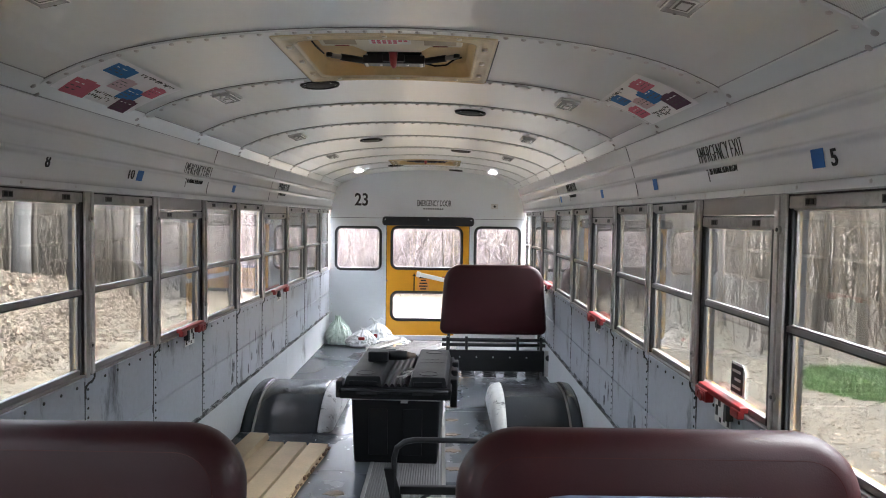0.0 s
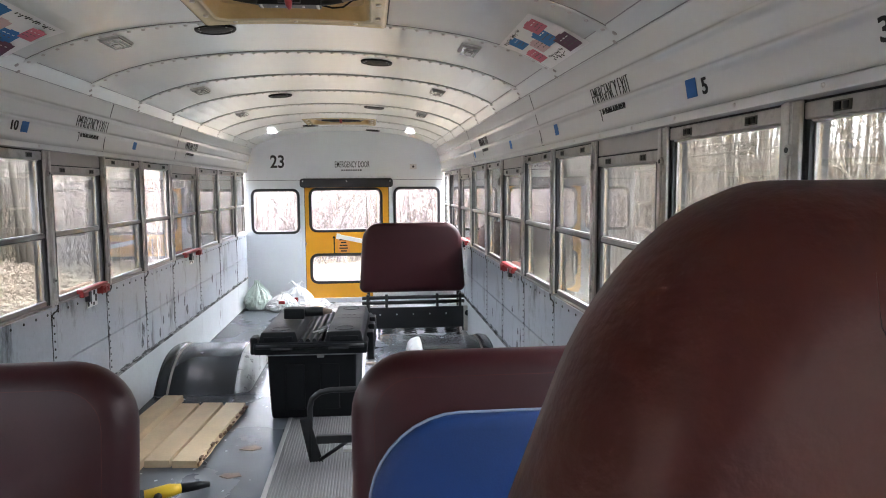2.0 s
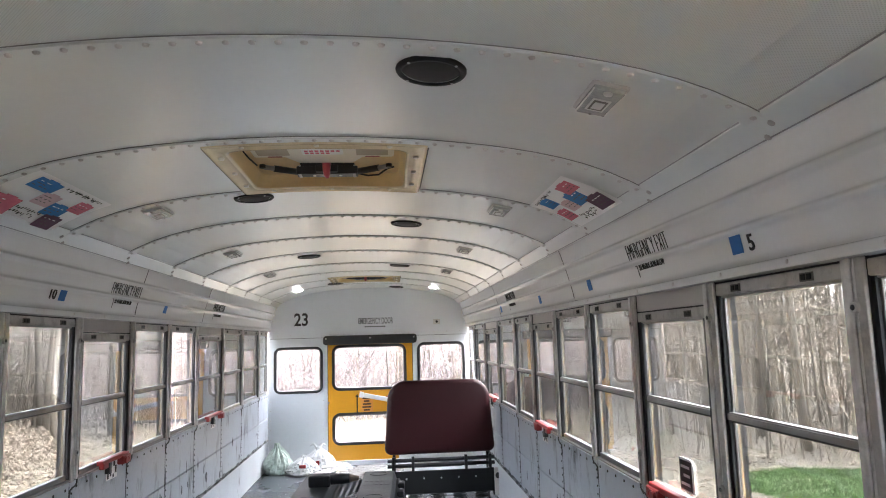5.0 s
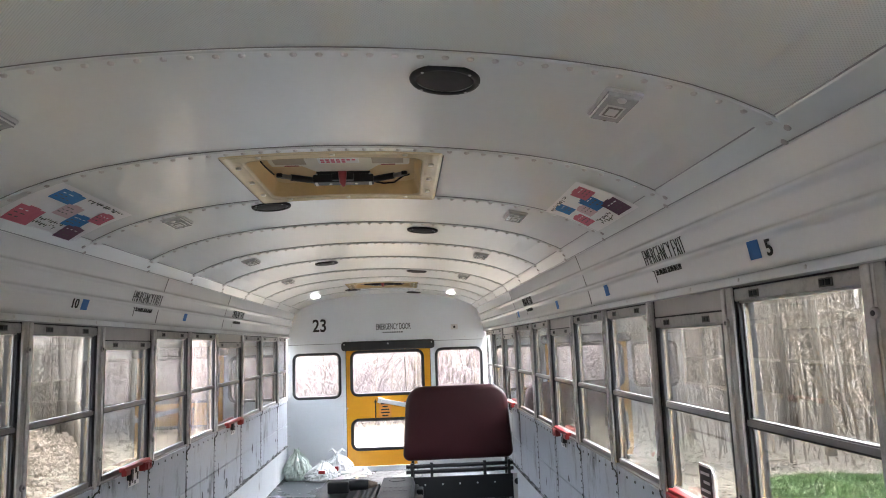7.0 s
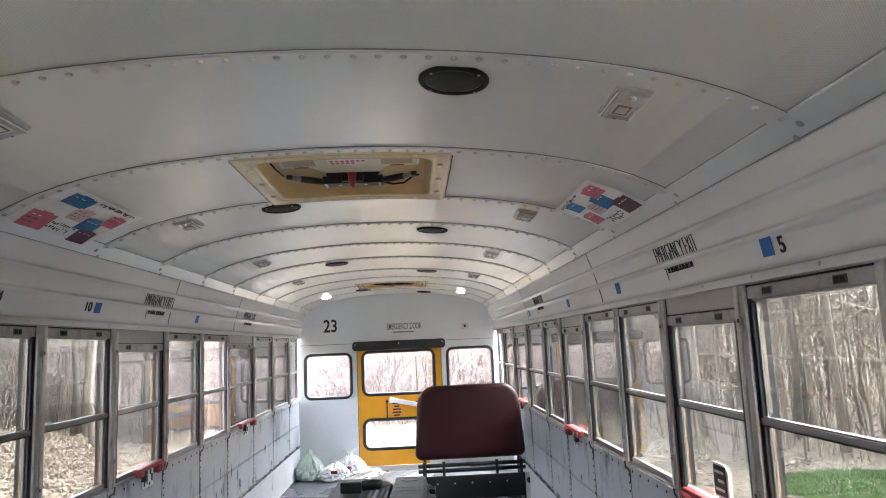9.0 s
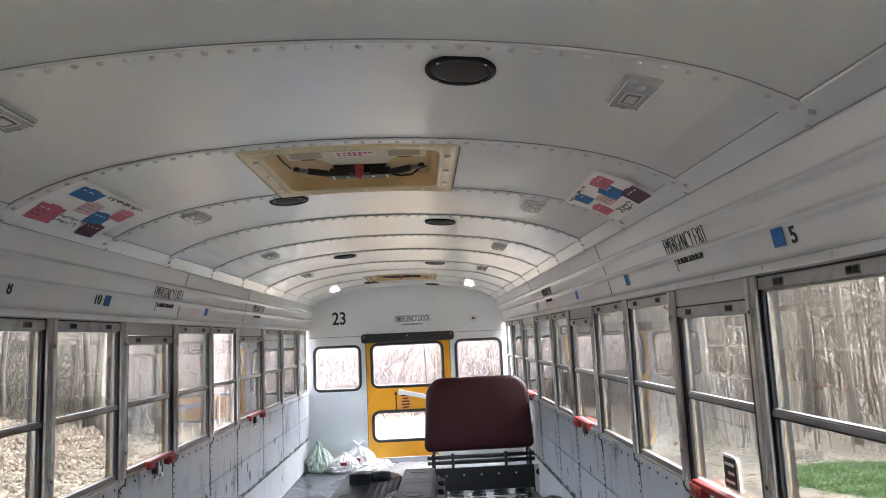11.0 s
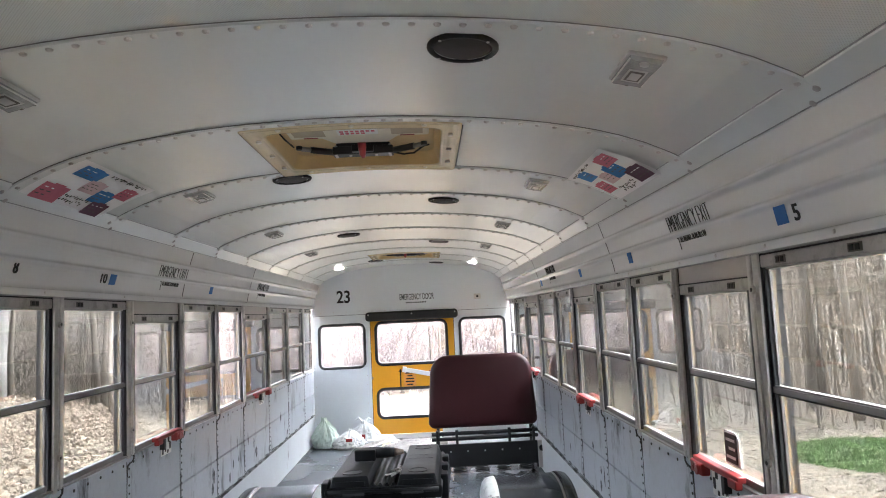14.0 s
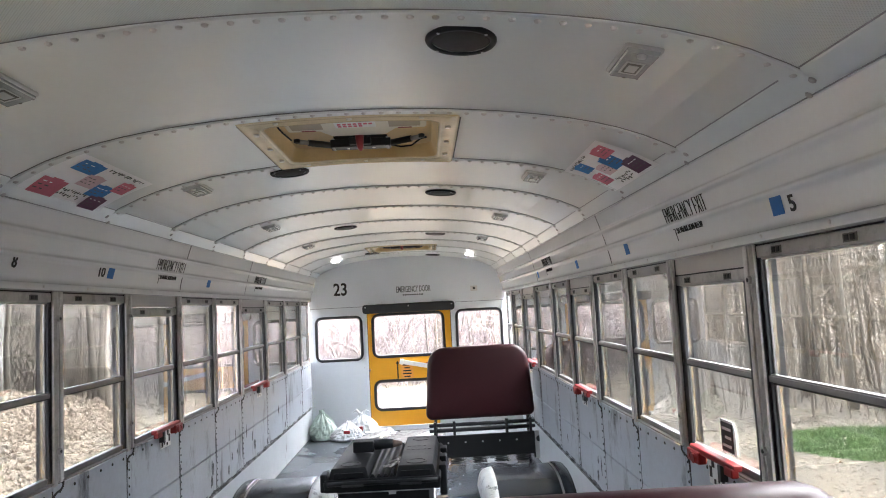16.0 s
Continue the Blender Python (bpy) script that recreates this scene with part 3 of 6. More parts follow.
def square_to(pts, x0, x1, z0, z1):
    """Outline on a rectangle with one point for each point of pts."""
    cx, cz = (min(p[0] for p in pts) + max(p[0] for p in pts)) / 2, (min(p[1] for p in pts) + max(p[1] for p in pts)) / 2
    hw, hh = max(p[0] for p in pts) - cx, max(p[1] for p in pts) - cz
    out = []
    for x, z in pts:
        u, w = (x - cx) / hw, (z - cz) / hh
        k = max(abs(u), abs(w))
        u, w = u / k, w / k
        out.append((x0 + (u + 1) / 2 * (x1 - x0), z0 + (w + 1) / 2 * (z1 - z0)))
    return out


rear = thing("wall_south", "white painted rear bulkhead of the bus", "wall", kind="structure")
DX0, DX1, DZ0, DZ1 = -0.485, 0.50, 0.05, 1.4
WINS = ((-0.81, 0.53, 1.075), (0.825, 0.53, 1.09))
g = Geo()
for cx, w, cz in WINS:
    o = rounded(w, 0.5, 0.07, 0.07, 6, cz - 0.25)
    o = [(x + cx, z) for x, z in o]
    a, b = (-1.15, DX0) if cx < 0 else (DX1, 1.15)
    bridge(g, square_to(o, a, b, 0.72, 1.4), o, YR, YR + 0.05)
    g.box(a, b, YR, YR + 0.05, -0.06, 0.72)
g.box(DX0, DX1, YR, YR + 0.05, -0.06, DZ0)
g.box(-1.15, 1.15, YR, YR + 0.05, DZ1, 1.53)
top = [(1.15, 1.53)] + [(1.14, 1.62), (1.1, 1.74)] + [(x, ceiling_z(x) + 0.02) for x in [1.05 - 2.1 * i / 20 for i in range(21)]] + [(-1.1, 1.74), (-1.14, 1.62), (-1.15, 1.53)]
g.loft([[(x, y, z) for x, z in top] for y in (YR, YR + 0.05)])
g.obj("rear_panel", REARW, rear)
g = Geo()
for i in range(15):
    x = -1.05 + i * 0.15
    g.dome((x, YR, 1.47), (0, -1, 0), 0.006, 0.004)
for x in (-1.12, -0.53, 0.54, 1.12):
    for k in range(12):
        g.dome((x, YR, 0.1 + k * 0.105), (0, -1, 0), 0.006, 0.004)
tagged(g.obj("rivets", ALU, rear), kind="stuff")
Geo().box(-1.13, 1.13, YR - 0.003, YR, 1.432, 1.436).obj("panel_joint", SEAM, rear)
for i, (cx, w, cz) in enumerate(WINS):
    wdw = thing("window_%d" % (i + 1), "fixed rear window with rounded corners in black rubber", "window", kind="structure")
    o = [(x + cx, z) for x, z in rounded(w, 0.5, 0.07, 0.07, 6, cz - 0.25)]
    g = Geo()
    bridge(g, inset(o, -0.012), inset(o, 0.02), YR - 0.012, YR + 0.055)
    g.obj("rubber_seal", RUBBER, wdw, "black rubber window seal", bevel=0.004)
    g = Geo().loft([[(x, y, z) for x, z in inset(o, 0.018)] for y in (YR + 0.02, YR + 0.025)])
    g.obj("pane", CLEARG, wdw)

# ---- yellow emergency door
door = thing("door_1", "orange yellow rear emergency door with two windows, closed", "door", kind="structure")
g = Geo()
upper = [(x - 0.005, z) for x, z in rounded(0.83, 0.495, 0.08, 0.08, 6, 0.84)]
lower = [(x - 0.005, z) for x, z in rounded(0.83, 0.335, 0.08, 0.08, 6, 0.235)]
DY = YR - 0.004
bridge(g, square_to(upper, DX0 + 0.008, DX1 - 0.008, 0.7, DZ1), upper, DY, DY + 0.045)
bridge(g, square_to(lower, DX0 + 0.008, DX1 - 0.008, DZ0 + 0.006, 0.7), lower, DY, DY + 0.045)
leaf = g.obj("door_leaf", YELLOW, door, "orange yellow painted door leaf")
for o in (upper, lower):
    g = Geo()
    bridge(g, inset(o, -0.012), inset(o, 0.022), DY - 0.012, DY + 0.05)
    g.obj("rubber_seal", RUBBER, door, "black rubber window seal", bevel=0.004)
    g = Geo().loft([[(x, y, z) for x, z in inset(o, 0.018)] for y in (DY + 0.02, DY + 0.025)])
    g.obj("pane", CLEARG, door)
g = Geo()
for x0, x1, z0, z1 in ((DX0 - 0.03, DX0 + 0.004, DZ0, DZ1), (DX1 - 0.004, DX1 + 0.03, DZ0, DZ1)):
    g.box(x0, x1, DY - 0.008, DY - 0.0005, z0, z1)
g.obj("door_frame", REARW, door, "white door frame trim", bevel=0.002)
g = Geo()
for x in (DX0 + 0.004, DX1 - 0.009):
    g.box(x, x + 0.006, DY - 0.003, DY + 0.002, DZ0, DZ1)
g.obj("door_gap_seal", RUBBER, door)
# bar handle across the middle
g = Geo()
m = Matrix.Translation((0.12, DY - 0.05, 0.735)) @ Matrix.Rotation(radians(12), 4, "Y")
g.box(-0.23, 0.5, -0.012, 0.012, -0.025, 0.025, m)
g.box(-0.245, -0.2, -0.018, 0.02, -0.032, 0.032, m)
g.obj("release_handle", CHALK, door, "white release bar handle", bevel=0.005)
Geo().box(0.18, 0.4, DY - 0.006, DY, 0.72, 0.755).obj("red_label", RED, door, "red and orange label strip")
g = Geo().box(-0.156, -0.142, DY - 0.003, DY - 0.0005, 0.565, 0.755)
g.add([(-0.17, DY - 0.003, 0.755), (-0.128, DY - 0.003, 0.755), (-0.149, DY - 0.003, 0.79)], [(0, 1, 2)])
g.obj("arrow_mark", INK, door, "black upward arrow")
Geo().box(-0.11, 0.03, DY - 0.002, DY - 0.0005, 0.575, 0.755).obj("instruction_label", ORANGE, door, "orange instruction label")
g = Geo()
for k, w in enumerate((0.1, 0.06, 0.09, 0.1, 0.07)):
    g.box(-0.04 - w / 2, -0.04 + w / 2, DY - 0.0035, DY - 0.0022, 0.73 - k * 0.033, 0.745 - k * 0.033)
tagged(g.obj("label_lines", INK, door), kind="stuff")

pad_bar = thing("door_header_pad", "long black padded bar over the emergency door", "pad", loc=(0.01, YR - 0.035, 1.4))
g = Geo()
pad(g, rounded(1.07, 0.105, 0.035, 0.035, 4, -0.052), -0.04, 0.034, 0.02)
g.obj("pad_body", RUBBER, pad_bar, smooth=True)
g = Geo()
for x in (-0.5, 0.0, 0.5):
    g.dome((x, -0.039, 0.02), (0, -1, 0), 0.009, 0.005, 8)
tagged(g.obj("screw_heads", STEEL, pad_bar), kind="stuff")

REARM = Matrix.Rotation(radians(90), 4, "X")
sign = thing("bus_number", "black painted number 23 on the rear bulkhead", "lettering")
lettering("painted_number", "23", 0.2, Matrix.Translation((-0.775, YR - 0.001, 1.64)) @ REARM, INK, sign, width=0.155, thick=0.004)
sign = thing("emergency_door_lettering", "black stencilled words over the rear emergency door", "lettering")
lettering("wording", "EMERGENCY DOOR", 0.1, Matrix.Translation((0.075, YR - 0.001, 1.61)) @ REARM, INK, sign, width=0.4, thick=0.0008)
g = Geo()
for k in range(9):
    g.box(-0.05 + k * 0.027, -0.05 + k * 0.027 + 0.018, YR - 0.002, YR - 0.0006, 1.54, 1.555)
tagged(g.obj("small_print", INK, sign), kind="stuff")
g = Geo().box(0.745, 0.825, YR - 0.004, YR, 1.555, 1.615)
sw = tagged(g.obj("rear_wall_plate", ALU), "small metal plate with a black knob on the rear wall", "plate")
Geo().disc((0.785, YR - 0.016, 1.585), 0.014, 0.012, 10, "y").obj("knob", INK, sw)

# ---- unseen front wall behind the camera, closed and dark to keep light off the seats
g = Geo()
g.box(-1.2, 1.2, Y0 - 0.05, Y0, -0.06, 2.08)
tagged(g.obj("wall_north", FRONTW), "unseen plain dark front wall added to keep light off the seats", "wall", kind="structure")

# ---- side windows
DROPPED = {1: (2.12, 4.016, 6.06), -1: (3.367, 5.275, 1.49)}
OPEN = {-1: (4.65,)}
edges = POSTS + [YR - 0.02]
wn_i = 3
for s in (1, -1):
    for y in POSTS:
        def px(a, b):
            return (a, b) if s > 0 else (-b, -a)

        xi, z0 = WX - 0.004, SILL - 0.006
        post = thing("window_post", "aluminium window post with a dark seam and bolts", "post", "window posts", "structure")
        Geo().box(*px(xi + 0.004, WX + 0.058), y, y + POST_W, SILL - 0.003, HEAD).obj("post_core", RUBBER, post, "dark core behind the seam")
        g = Geo().box(*px(xi - 0.004, xi + 0.006), y - 0.001, y + 0.025, z0, HEAD)
        g.obj("post_flange", ALUD, post, "weathered flange", bevel=0.003)
        g = Geo().box(*px(xi - 0.001, xi + 0.02), y + 0.03, y + POST_W + 0.001, SILL + 0.002, HEAD)
        g.box(*px(xi - 0.007, xi), y + 0.036, y + 0.05, SILL + 0.002, HEAD)
        g.obj("post_flange", ALU, post, "bright extruded flange", bevel=0.003)
        for z in (0.94, 1.42):
            g = Geo().tube([(s * (xi + 0.002), y + 0.028, z), (s * (xi - 0.012), y + 0.028, z)], 0.0125, 10)
            bolt = g.obj("bolt", ALUD, post, "domed post bolt", bevel=0.002)
            Geo().tube([(s * (xi - 0.011), y + 0.028, z), (s * (xi - 0.0135), y + 0.028, z)], 0.006, 8).obj("bolt_socket", RUBBER, bolt)
        Geo().box(*px(WX + 0.0585, WX + 0.063), y + 0.02, y + POST_W - 0.004, SILL - 0.02, HEAD).obj("outer_post_cover", YELLOW, post, "yellow outer post cover")
    for a, b in zip(edges, edges[1:]):
        if b > YR - 0.1:
            b = YR - 0.03
        a2, b2 = a + POST_W, b
        drop, gone = a in DROPPED[s], a in OPEN.get(s, ())
        label = "split sash side window with tinted glass"
        if drop:
            label = "push-out emergency side window with tinted glass and red latch"
        if gone:
            label = "side window with clear bright glass"
        wdw = thing("window_%d" % wn_i, label, "window", "side windows", "structure")
        wn_i += 1
        top_z = 1.462 if drop else HEAD

        def bx(xa, xb, ya, yb, za, zb):
            return (xa, xb, ya, yb, za, zb) if s > 0 else (-xb, -xa, ya, yb, za, zb)

        if drop:
            Geo().box(*bx(WX + 0.004, WX + 0.02, a2, b2, 1.462, HEAD)).obj("filler_panel", BEIGE, wdw, "grey filler panel above the sash")
        zt, zb = top_z, SILL + 0.014
        fx0, fx1 = WX + 0.008, WX + 0.055
        g = Geo()
        for ya, yb in ((a2, a2 + 0.016), (b2 - 0.018, b2)):
            g.box(*bx(fx0 + 0.008, fx0 + 0.0185, ya, yb, zb, zt))
        g.box(*bx(fx0, fx0 + 0.022, a2 + 0.016, b2 - 0.018, zb - 0.006, zb + 0.016))
        g.obj("sash_frame", RAILM, wdw, "aluminium sash frame", bevel=0.002)
        g = Geo().box(*bx(fx0 - 0.006, fx0 + 0.022, a2, b2, zt - 0.04, zt - 0.006))
        g.box(*bx(fx0 - 0.002, fx0 + 0.022, a2 + 0.016, b2 - 0.018, zt - 0.046, zt - 0.0395))
        g.obj("top_rail", ALUD, wdw, "weathered aluminium top rail", bevel=0.003)
        Geo().box(*bx(fx0 - 0.001, fx0 + 0.02, a2, b2, zt - 0.0055, zt - 0.001)).obj("head_gap", RUBBER, wdw, "dark gap over the top rail")
        for ya, yb in ((a2 + 0.001, a2 + 0.012), (b2 - 0.013, b2 - 0.001)):
            Geo().box(*bx(fx0 - 0.001, fx0 + 0.0078, ya, yb, zb, zt - 0.041)).obj("run_channel", RUBBER, wdw, "black run channel")
        for za, zc2 in ((zb + 0.02, MID - 0.02), (MID + 0.02, zt - 0.05)):
            Geo().box(*bx(fx0 + 0.019, fx0 + 0.027, b2 - 0.014, b2 - 0.001, za, zc2)).obj("outer_edge", EDGEY, wdw, "faded tan outer body edge")
        if drop:
            g = Geo()
            g.box(*bx(fx0 - 0.006, fx0 + 0.004, b2 - 0.04, b2 - 0.0135, zb, zt - 0.042))
            g.box(*bx(fx0 - 0.006, fx0 + 0.004, a2 + 0.0125, a2 + 0.024, zb, zt - 0.042))
            g.obj("black_gasket", RUBBER, wdw, "black rubber gasket")
        g = Geo().box(*bx(fx0 - 0.004, fx0 + 0.02, a2 + 0.004, b2 - 0.004, MID - 0.010, MID + 0.007))
        g.box(*bx(fx0 - 0.001, fx0 + 0.018, a2 + 0.004, b2 - 0.004, MID + 0.0065, MID + 0.0115))
        rail = g.obj("meeting_rail", RAILM, wdw, "aluminium meeting rail", bevel=0.002)
        # black strip that gives the rail its dark underside
        Geo().box(*bx(fx0 - 0.0025, fx0 + 0.016, a2 + 0.005, b2 - 0.005, MID - 0.0145, MID - 0.0098)).obj("rail_underside", RUBBER, rail, "black strip darkening the underside of the rail")
        for yy in (a2 + 0.1, b2 - 0.14):
            latch = Geo().box(*bx(fx0 - 0.0085, fx0 - 0.0055, yy, yy + 0.05, zt - 0.034, zt - 0.014)).obj("latch", INKD, wdw, "small dark sash latch")
            for o in (0.006, 0.028):
                Geo().box(*bx(fx0 - 0.0105, fx0 - 0.008, yy + o, yy + o + 0.016, zt - 0.031, zt - 0.017)).obj("latch_tab", BLACKPL, latch, bevel=0.001)
        for za, zb2, gx in ((zb + 0.014, MID - 0.012, fx0 + 0.014), (MID + 0.012, zt - 0.044, fx0 + 0.009)):
            Geo().box(*bx(gx, gx + 0.004, a2 + 0.014, b2 - 0.016, za, zb2)).obj("pane", CLEARG if gone else TINT, wdw)
        if drop:
            c = WX - 0.028
            ya, yb = (a2 + 0.13, b2 - 0.085) if s > 0 else (a2 + 0.2, b2 - 0.05)
            h = Geo()
            h.box(*bx(c - 0.002, c + 0.028, ya, yb, 0.841, 0.862))
            h.box(*bx(c - 0.012, c + 0.02, yb - 0.1, yb, 0.808, 0.85))
            h.box(*bx(c - 0.008, c + 0.016, ya, ya + 0.06, 0.822, 0.85))
            bar = h.obj("latch_bar", RED, wdw, "red painted emergency latch bar", bevel=0.005)
            k = Geo().disc((s * (c - 0.012) - (0.008 if s > 0 else 0), yb - 0.07, 0.826), 0.017, 0.008, 12, "x")
            k.obj("latch_pivot", RED, bar, "round red pivot", bevel=0.002)
            ym = (ya + yb) / 2
            plate = Geo().box(*bx(WX - 0.008, WX - 0.004, ym - 0.06, ym + 0.07, 0.752, 0.845)).obj("latch_bracket", CHALK, bar, "white latch bracket with dark holes", bevel=0.003)
            for dy, dz, hw, hh in ((-0.045, 0.76, 0.008, 0.012), (-0.012, 0.768, 0.006, 0.016), (0.02, 0.758, 0.007, 0.008), (0.05, 0.775, 0.009, 0.018), (-0.03, 0.815, 0.006, 0.01), (0.03, 0.81, 0.01, 0.012)):
                Geo().box(*bx(WX - 0.0095, WX - 0.0078, ym + dy - hw, ym + dy + hw, dz, dz + 2 * hh)).obj("bracket_hole", INK, plate)
            Geo().box(*bx(c - 0.004, c + 0.02, ym - 0.085, ym - 0.06, 0.79, 0.842)).obj("latch_link", BLACKMET, bar, "black latch link", bevel=0.002)
            k = Geo().tube([(s * (c - 0.0125), yb - 0.092 + du, 0.829 + dv) for du, dv in ((0, -0.014), (0, 0.014), (0.05, 0.014), (0.066, 0.0), (0.05, -0.014), (0, -0.014))], 0.0035, 5)
            k.obj("latch_ridge", RED, bar, "raised red ridge", smooth=True)
            if a == 2.12 and s > 0:
                n1 = Geo()
                o = [(-0.055, 0), (0.05, 0), (0.05, 0.085), (0.03, 0.105), (-0.055, 0.105)]
                n1.loft([[(s * xx, 2.44 - u, 0.87 + w) for u, w in o] for xx in (fx0 + 0.008, fx0 + 0.011)])
                card = n1.obj("notice_card", CHALK, wdw, "white and black notice stuck to the glass")
                n2 = Geo()
                n2.box(*bx(fx0 + 0.0055, fx0 + 0.0075, 2.405, 2.49, 0.876, 0.968))
                n2.obj("notice_print", INK, card)
                n3 = Geo()
                for k2 in range(3):
                    n3.box(*bx(fx0 + 0.004, fx0 + 0.005, 2.415, 2.48 - 0.02 * (k2 % 2), 0.89 + k2 * 0.027, 0.899 + k2 * 0.027))
                tagged(n3.obj("notice_lines", CHALK, card), kind="stuff")

# ---------------------------------------------------------------- ceiling fittings
def surface(x, y, drop=0.0):
    """Pose on the ceiling at x, y: local z points down into the bus."""
    slope = (ceiling_z(x + 0.01) - ceiling_z(x - 0.01)) / 0.02
    nrm = Vector((slope, 0, -1)).normalized()
    ex = Vector((1, 0, slope)).normalized()
    ey = nrm.cross(ex)
    m = Matrix((ex, ey, nrm)).transposed().to_4x4()
    m.translation = Vector((x, y, ceiling_z(x))) + nrm * drop
    return m


def speaker():
    e = thing("ceiling_speaker", "round black ceiling loudspeaker with a domed grille", "speaker", "ceiling speakers")
    g = Geo()
    rings = []
    for r, z in ((0.081, 0.0), (0.081, 0.006), (0.078, 0.01), (0.068, 0.01), (0.066, 0.006)):
        rings.append([(r * math.cos(a), r * math.sin(a), z) for a in (2 * math.pi * k / 28 for k in range(28))])
    g.loft(rings, True, False)
    ring_ob = g.obj("speaker_ring", BLACKPL, e, "black plastic rim", smooth=True)
    g = Geo()
    rings = []
    for r, z in ((0.067, 0.004), (0.06, 0.008), (0.045, 0.011), (0.025, 0.0125), (0.006, 0.013)):
        rings.append([(r * math.cos(a), r * math.sin(a), z) for a in (2 * math.pi * k / 28 for k in range(28))])
    g.loft(rings, True, True)
    g.obj("grille", GRILLE, e, "dark brown perforated grille", smooth=True)
    g = Geo()
    for k in range(4):
        a = radians(45 + 90 * k)
        g.dome((0.074 * math.cos(a), 0.074 * math.sin(a), 0.01), (0, 0, 1), 0.004, 0.003)
    tagged(g.obj("screws", STEEL, ring_ob), kind="stuff")
    return e


SPEAKERS = [(0.322, 1.708), (-0.33, 3.07), (0.32, 3.77), (-0.33, 5.09), (0.32, 5.79), (-0.32, 7.43), (0.32, 8.05)]
first = speaker()
first.matrix_basis = surface(*SPEAKERS[0])
for p in SPEAKERS[1:]:
    copy_thing(first, surface(*p))


def dome_light(lit):
    e = thing("dome_light", "lit small ceiling lamp" if lit else "small clear rectangular ceiling lamp, unlit", "lamp", "ceiling lamps")
    o = rounded(0.088, 0.175, 0.008, 0.008, 3, -0.0875)
    g = Geo()
    g.loft([[(x, y, 0.0) for x, y in o], [(x, y, 0.006) for x, y in o], [(x, y, 0.008) for x, y in inset(o, 0.003)]])
    g.obj("lamp_base", CHALK if lit else LAMPB, e, "white lamp base" if lit else "pale grey lamp base")
    g = Geo()
    i = inset(o, 0.007)
    g.loft([[(x, y, 0.008) for x, y in i], [(x, y, 0.015) for x, y in inset(i, 0.002)], [(x, y, 0.017) for x, y in inset(i, 0.006)]])
    lens = g.obj("lens", LIT if lit else LENS, e, "glowing lens" if lit else "clear ribbed lens")
    if not lit:
        for w, z, mt in ((0.044, 0.0182, LAMPB), (0.034, 0.0192, INKD), (0.024, 0.0202, LAMPB)):
            Geo().box(-w / 2, w / 2, -0.012 - w * 0.85, -0.012 + w * 0.85, 0.0165, z).obj("lens_mark", mt, lens)
        for s in (-1, 1):
            Geo().box(s * 0.036 - 0.0015, s * 0.036 + 0.0015, -0.078, 0.078, 0.0135, 0.0165).obj("lens_edge", CHALK, lens, "white lens edge")
    Geo().dome((0, 0.064, 0.016), (0, 0, 1), 0.012, 0.008, 10).obj("lamp_screw", STEEL, e, "bright screw head")
    Geo().dome((0, -0.076, 0.015), (0, 0, 1), 0.005, 0.004, 8).obj("lamp_screw", INKD, e, "small dark screw")
    return e


L1 = dome_light(False)
LAMPS = [(0.722, 1.74), (-0.722, 1.74), (-0.72, 3.08), (0.71, 3.15), (-0.72, 4.47), (0.705, 4.5), (-0.72, 5.81), (0.705, 5.85), (-0.72, 0.5), (0.72, 0.5)]
L1.matrix_basis = surface(*LAMPS[0])
for p in LAMPS[1:]:
    copy_thing(L1, surface(*p))
L2 = dome_light(True)
L2.matrix_basis = surface(-0.72, 7.52)
copy_thing(L2, surface(0.705, 7.52))


